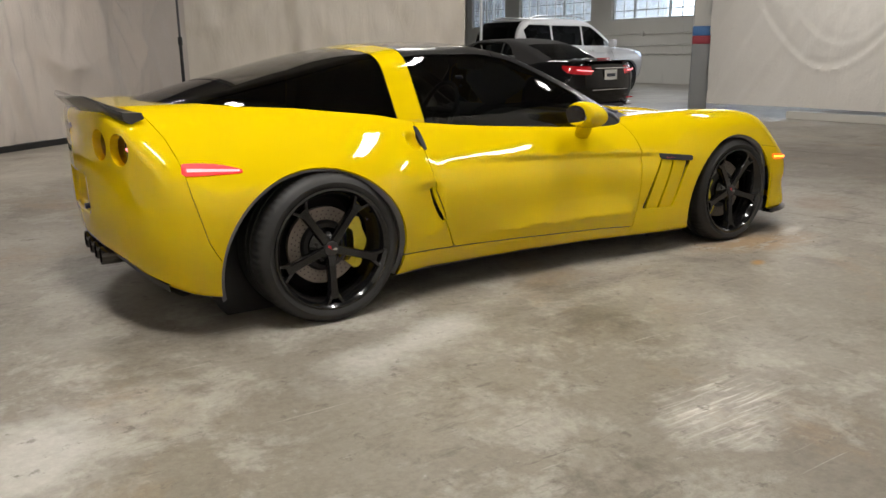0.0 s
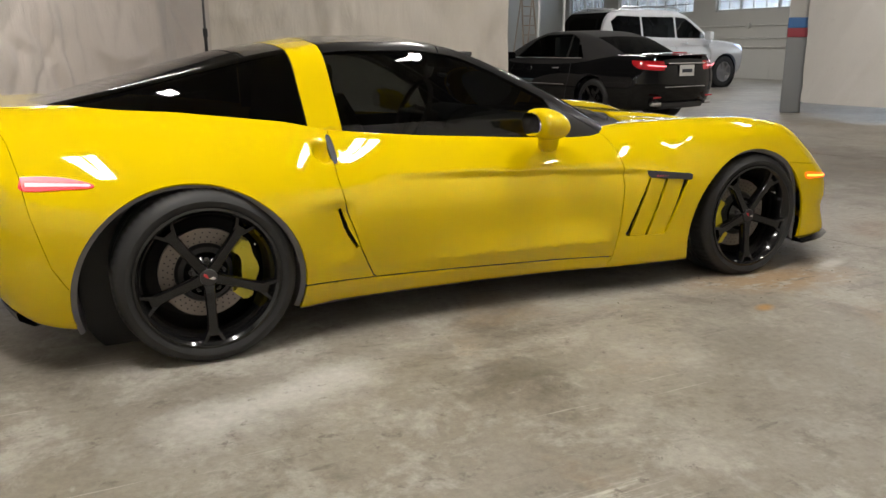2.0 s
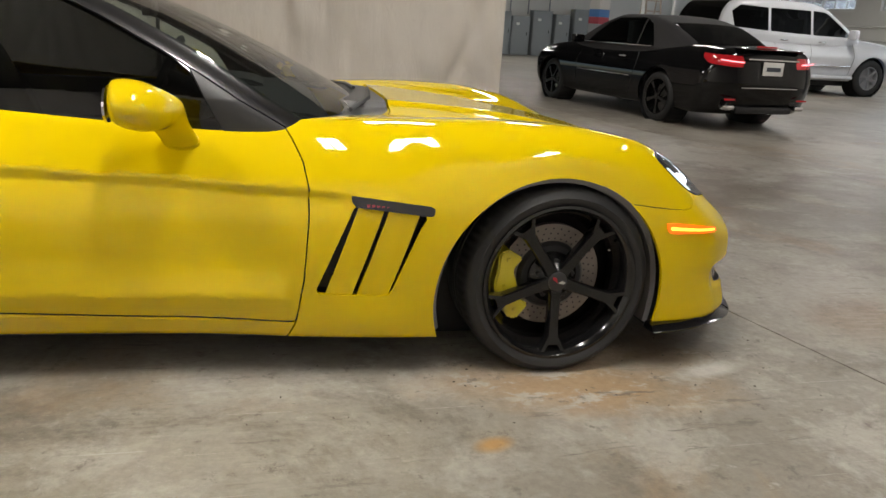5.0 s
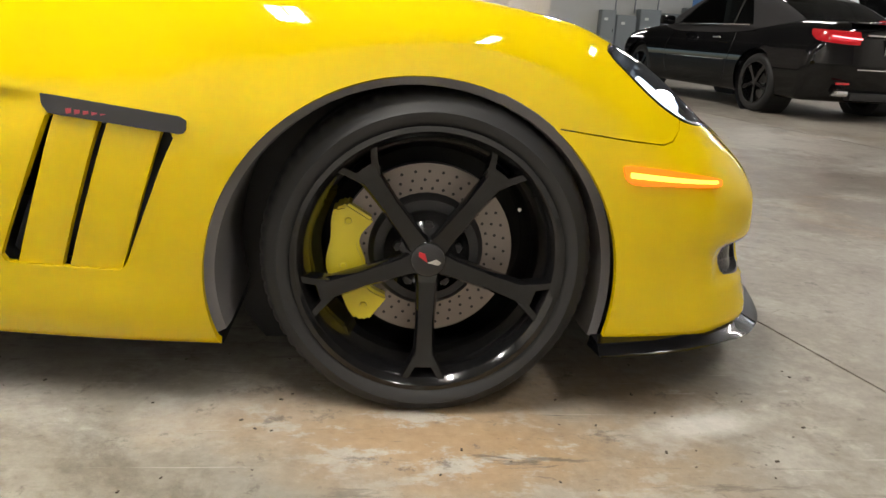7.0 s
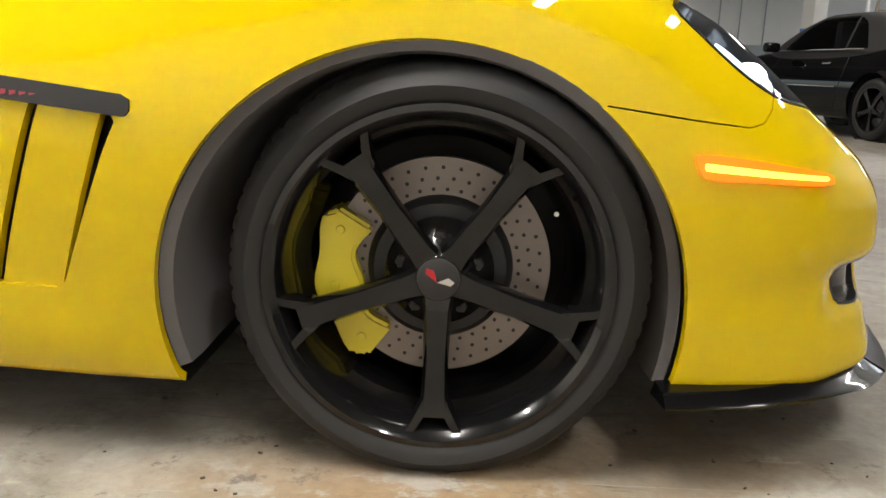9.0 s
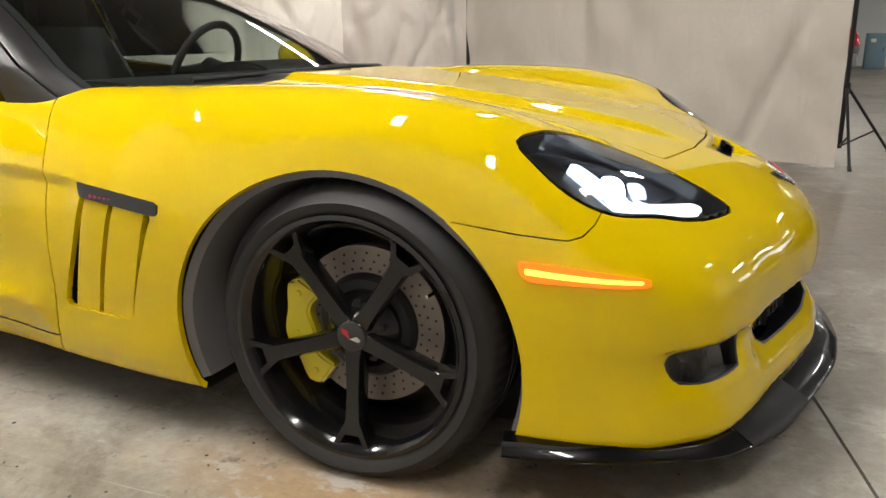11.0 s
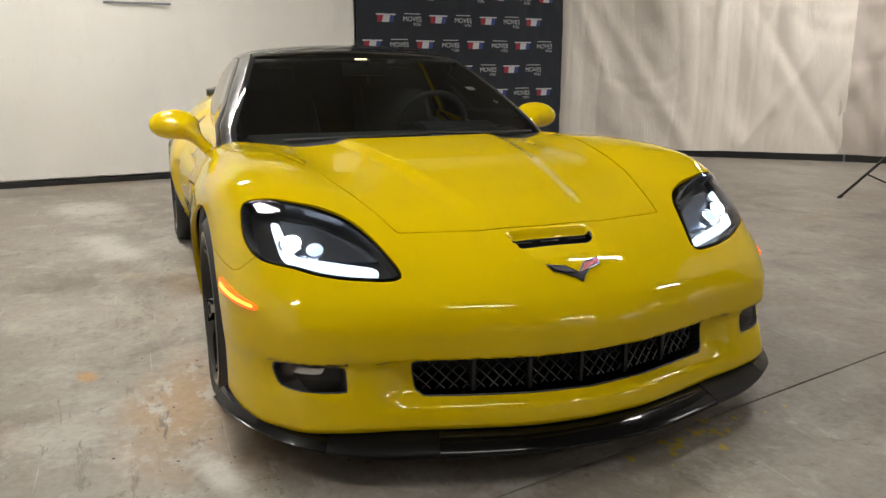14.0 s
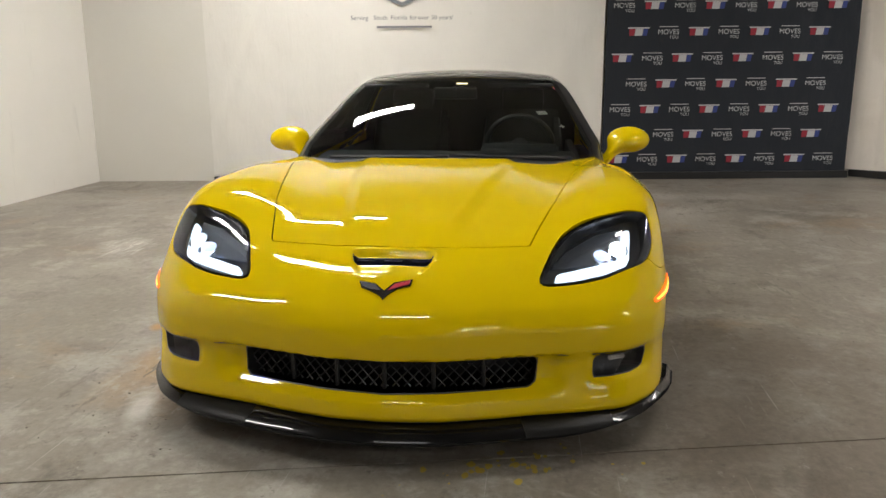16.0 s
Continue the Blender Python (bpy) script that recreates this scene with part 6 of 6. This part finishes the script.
truck_spec = dict(suv_spec, half_width=.95, base=3.3, belt=1.12, height=1.80, roof_mat=GREY_CAR, roof_label="grey truck roof",
    roof=[(-.75, 1.05), (-.70, 1.5), (-.55, 1.74), (.0, 1.80), (.6, 1.78), (1.0, 1.5), (1.5, 1.12)], wide=[(-.8, .84), (0, .86), (1.5, .80)],
    top=[(-2.8, 1.12), (0, 1.14), (1.2, 1.14), (2.0, 1.08), (2.5, .95)], nose=[(.3, 2.4), (.8, 2.55), (1.2, 2.4)], tail=[(.3, -2.65), (.6, -2.75), (1.2, -2.75)], bow=.1,
    lamps=[("x", "z", [(-2.9, 1.06), (-2.60, 1.06), (-2.60, .76), (-2.9, .76)], lambda q: (q[:, 0] < -1.8) & (np.abs(q[:, 1]) > .72), "tail_lamp", RED_GLASS, "red tail lamp")],
    windows=[([(-.55, 1.2), (.35, 1.18), (.35, 1.62), (-.55, 1.64)], DARK_TINT, "dark rear window"), ([(.42, 1.18), (1.2, 1.18), (.95, 1.5), (.42, 1.62)], TINTED, "front window")],
    ends=[(-.9, -.55, .7, DARK_TINT, "rear_window", "dark rear window"), (.6, 1.5, .75, TINTED, "windshield", "windshield")], gaps=[[(.38, 1.1), (.38, .45)]], seats=(.4,))
truck, _, _ = vehicle("pickup_truck", "grey pickup truck parked behind the curtain", (2.55, 16.6, 0), 91, truck_spec, GREY_CAR)
part("rear_bumper", box((-2.80, 0, .52), (.16, 1.8, .22), .04), ALLOY, truck, "silver rear bumper")


# ---- stands, pipes, cabinets, clutter ----
def stand(x, y, turn=0., height=3.05):
    t = thing("light_stand", (x, y, 0), "thin black tripod stand that holds the curtain bar", "stand", "curtain stands", turn)
    part("pole", tube([(0, 0, .10), (0, 0, 1.3)], .017, 12), BLACK_METAL, t)
    part("upper_pole", tube([(0, 0, 1.3), (0, 0, height)], .012, 12), STEEL, t)
    part("collar", tube([(0, 0, .50), (0, 0, .58)], .028, 12), BLACK_METAL, t)
    part("collar", tube([(0, 0, 1.26), (0, 0, 1.34)], .024, 12), BLACK_METAL, t)
    for k in range(3):
        q = radians(20 + 120 * k)
        c, s = math.cos(q), math.sin(q)
        leg = part("leg", tube([(.02 * c, .02 * s, .54), (.48 * c, .48 * s, .012)], .011, 8), BLACK_METAL, t)
        part("rubber_foot", tube([(.46 * c, .46 * s, .030), (.495 * c, .495 * s, .0)], .014, 8), RUBBER, leg)
        part("brace", tube([(.02 * c, .02 * s, .12), (.30 * c, .30 * s, .225)], .007, 8), BLACK_METAL, t)
    return t


stand(2.62, 4.30, 15)
stand(-.46, 4.60, 65)
cross = mesh_object("curtain_bar", tube([(-.55, 4.50, 3.02), (2.64, 3.76, 3.02)], .014, 12), STEEL, smooth=True)
tagged(cross, "thin steel bar that carries the beige curtain", "bar")

for n, z in enumerate((1.03, 1.33, 1.74)):
    pipe = mesh_object("pipe", tube([(EAST - .05, 3.0, z), (EAST - .05, 27.5, z)], .028, 8), WALL_FAR, smooth=True)
    tagged(pipe, "white painted pipe along the breast wall", "pipe", "wall pipes")
gauge = mesh_object("pipe_valve", lathe([(.001, -.05), (.09, -.05), (.10, 0), (.09, .03), (.001, .03)], 20), WALL_FAR, smooth=True)
gauge.matrix_basis = pose(EAST - .09, 16.7, 1.74, 0, 0, 90)
tagged(gauge, "round white valve cover on the wall pipe", "valve")


def cabinet(x, y, w, d, h, z=0., mat=None, label="grey steel electrical cabinet on the wall", group="electrical cabinets"):
    c = thing("electrical_cabinet", (x, y, z), label, "cabinet", group)
    part("body", box((0, 0, h / 2), (w, d, h), .01), mat or CABINET, c)
    part("door", box((0, -d / 2 - .008, h / 2), (w - .06, .02, h - .06), .006), mat or CABINET, c)
    part("handle", box((w * .33, -d / 2 - .03, h * .55), (.025, .03, .12), .006), BLACK_METAL, c)
    part("warning_label", box((-w * .18, -d / 2 - .0195, h * .80), (.14, .003, .10)), LIGHT_WHITE, c, "small white label", False)
    return c


CABINET = material("cabinet_grey", (.26, .28, .29), .5)
TEAL_CAB = material("cabinet_blue_grey", (.16, .24, .28), .5)
for x, w, h in ((10.0, .55, 1.65), (10.7, .75, 1.5), (11.6, .8, 1.75), (12.45, .6, 1.65), (13.3, .7, 1.9)):
    cabinet(x, 27.7, w, .5, h)
cabinet(4.95, 25.0, .55, .5, 1.05, 0, TEAL_CAB, "blue grey steel cabinet on the floor", "")
for x in (10.35, 11.1, 12.0):
    pt = mesh_object("conduit", tube([(x, 27.9, 1.6), (x, 27.9, CEILING)], .03, 8), CABINET, smooth=True)
    tagged(pt, "grey conduit rising to the ceiling", "pipe", "conduits")
beam = mesh_object("ceiling_beam", box((5.5, 20, CEILING - .2), (27, .4, .4), .01), CEIL)
tagged(beam, "painted concrete ceiling beam", "beam", kind="structure")

# rack with a bag near the second column
rack = thing("rack", (8.55, 12.3, 0), "white pole rack with a red brown shelf", "rack")
for dx in (-.35, .35):
    part("post", box((dx, 0, 1.2), (.05, .05, 2.4), .006), LIGHT_WHITE, rack)
part("shelf", box((0, .12, .92), (.76, .40, .03), .005), material("red_brown_board", (.22, .07, .05), .6), rack, "red brown shelf")
bag_f = lambda p: (np.sqrt((p[..., 0] / .13) ** 2 + (p[..., 1] / .10) ** 2 + ((p[..., 2] - .14) / .16) ** 2) - 1) * .1 + .018 * np.sin(p[..., 0] * 40 + p[..., 2] * 23) * np.sin(p[..., 1] * 31 + 1)
bm_m = surface(bag_f, (-.2, -.2, -.08), (.2, .2, .36), .02)
bag = new("plastic_bag")
bag.matrix_basis = pose(8.5, 12.42, .948)
tagged(bag, "crumpled white plastic bag on the shelf", "bag")
skin("bag", bm_m, bag_f, material("white_plastic_film", (.6, .62, .65), .35), bag, "", 0)

# stepladder by the far windows
lad = thing("stepladder", (11.6, 18.5, 0), "pale wooden stepladder standing open", "ladder")
WOOD = material("pale_wood", (.45, .36, .28), .6)
for s in (-1, 1):
    part("rail", tube([(s * .30, -.45, 0), (s * .20, 0, 2.6)], .028, 6), WOOD, lad)
    part("rear_rail", tube([(s * .28, .55, 0), (s * .20, .05, 2.55)], .022, 6), WOOD, lad)
for k in range(8):
    z = .3 + k * .29
    part("tread", box((0, -.45 + .45 * z / 2.6, z), (.56 - .02 * k, .10, .03), .004), WOOD, lad)

# paint spots and crumbs on the floor
spots = bmesh.new()
rng = random.Random(4)
for cx, cy, n, spread, size in ((2.19, .40, 26, .09, .016), (2.12, .62, 8, .08, .008), (2.3, .1, 6, .12, .006)):
    for _ in range(n):
        x, y, s = rng.gauss(cx, spread * .5), rng.gauss(cy, spread), rng.uniform(.3, 1) * size
        pts = [spots.verts.new((x + s * math.cos(q) * rng.uniform(.6, 1.2) * 1.4, y + s * math.sin(q) * rng.uniform(.6, 1.2), .0012)) for q in np.linspace(0, 6.28, 9)[:-1]]
        spots.faces.new(pts)
tagged(mesh_object("paint_spots", spots, material("old_yellow_paint", (.42, .30, .04), .6)), "flecks of old yellow paint on the concrete", "paint", kind="stuff")
crumbs = bmesh.new()
for _ in range(130):
    near = rng.random() < .5
    x, y = (rng.uniform(.3, 2.4), rng.uniform(-1.3, -.5)) if near else (rng.uniform(-3, 6), rng.uniform(-3.8, 4))
    s = rng.uniform(.0018, .0045)
    bmesh.ops.create_cube(crumbs, size=1, matrix=Matrix.Translation((x, y, s * .25)) @ Matrix.Rotation(rng.uniform(0, 6), 4, "Z") @ Matrix.Diagonal((s * 1.8, s, s * .5, 1)))
tagged(mesh_object("grit", crumbs, material("dark_grit", (.10, .085, .07), .9)), "dark crumbs of dirt on the concrete", "dirt", kind="stuff")
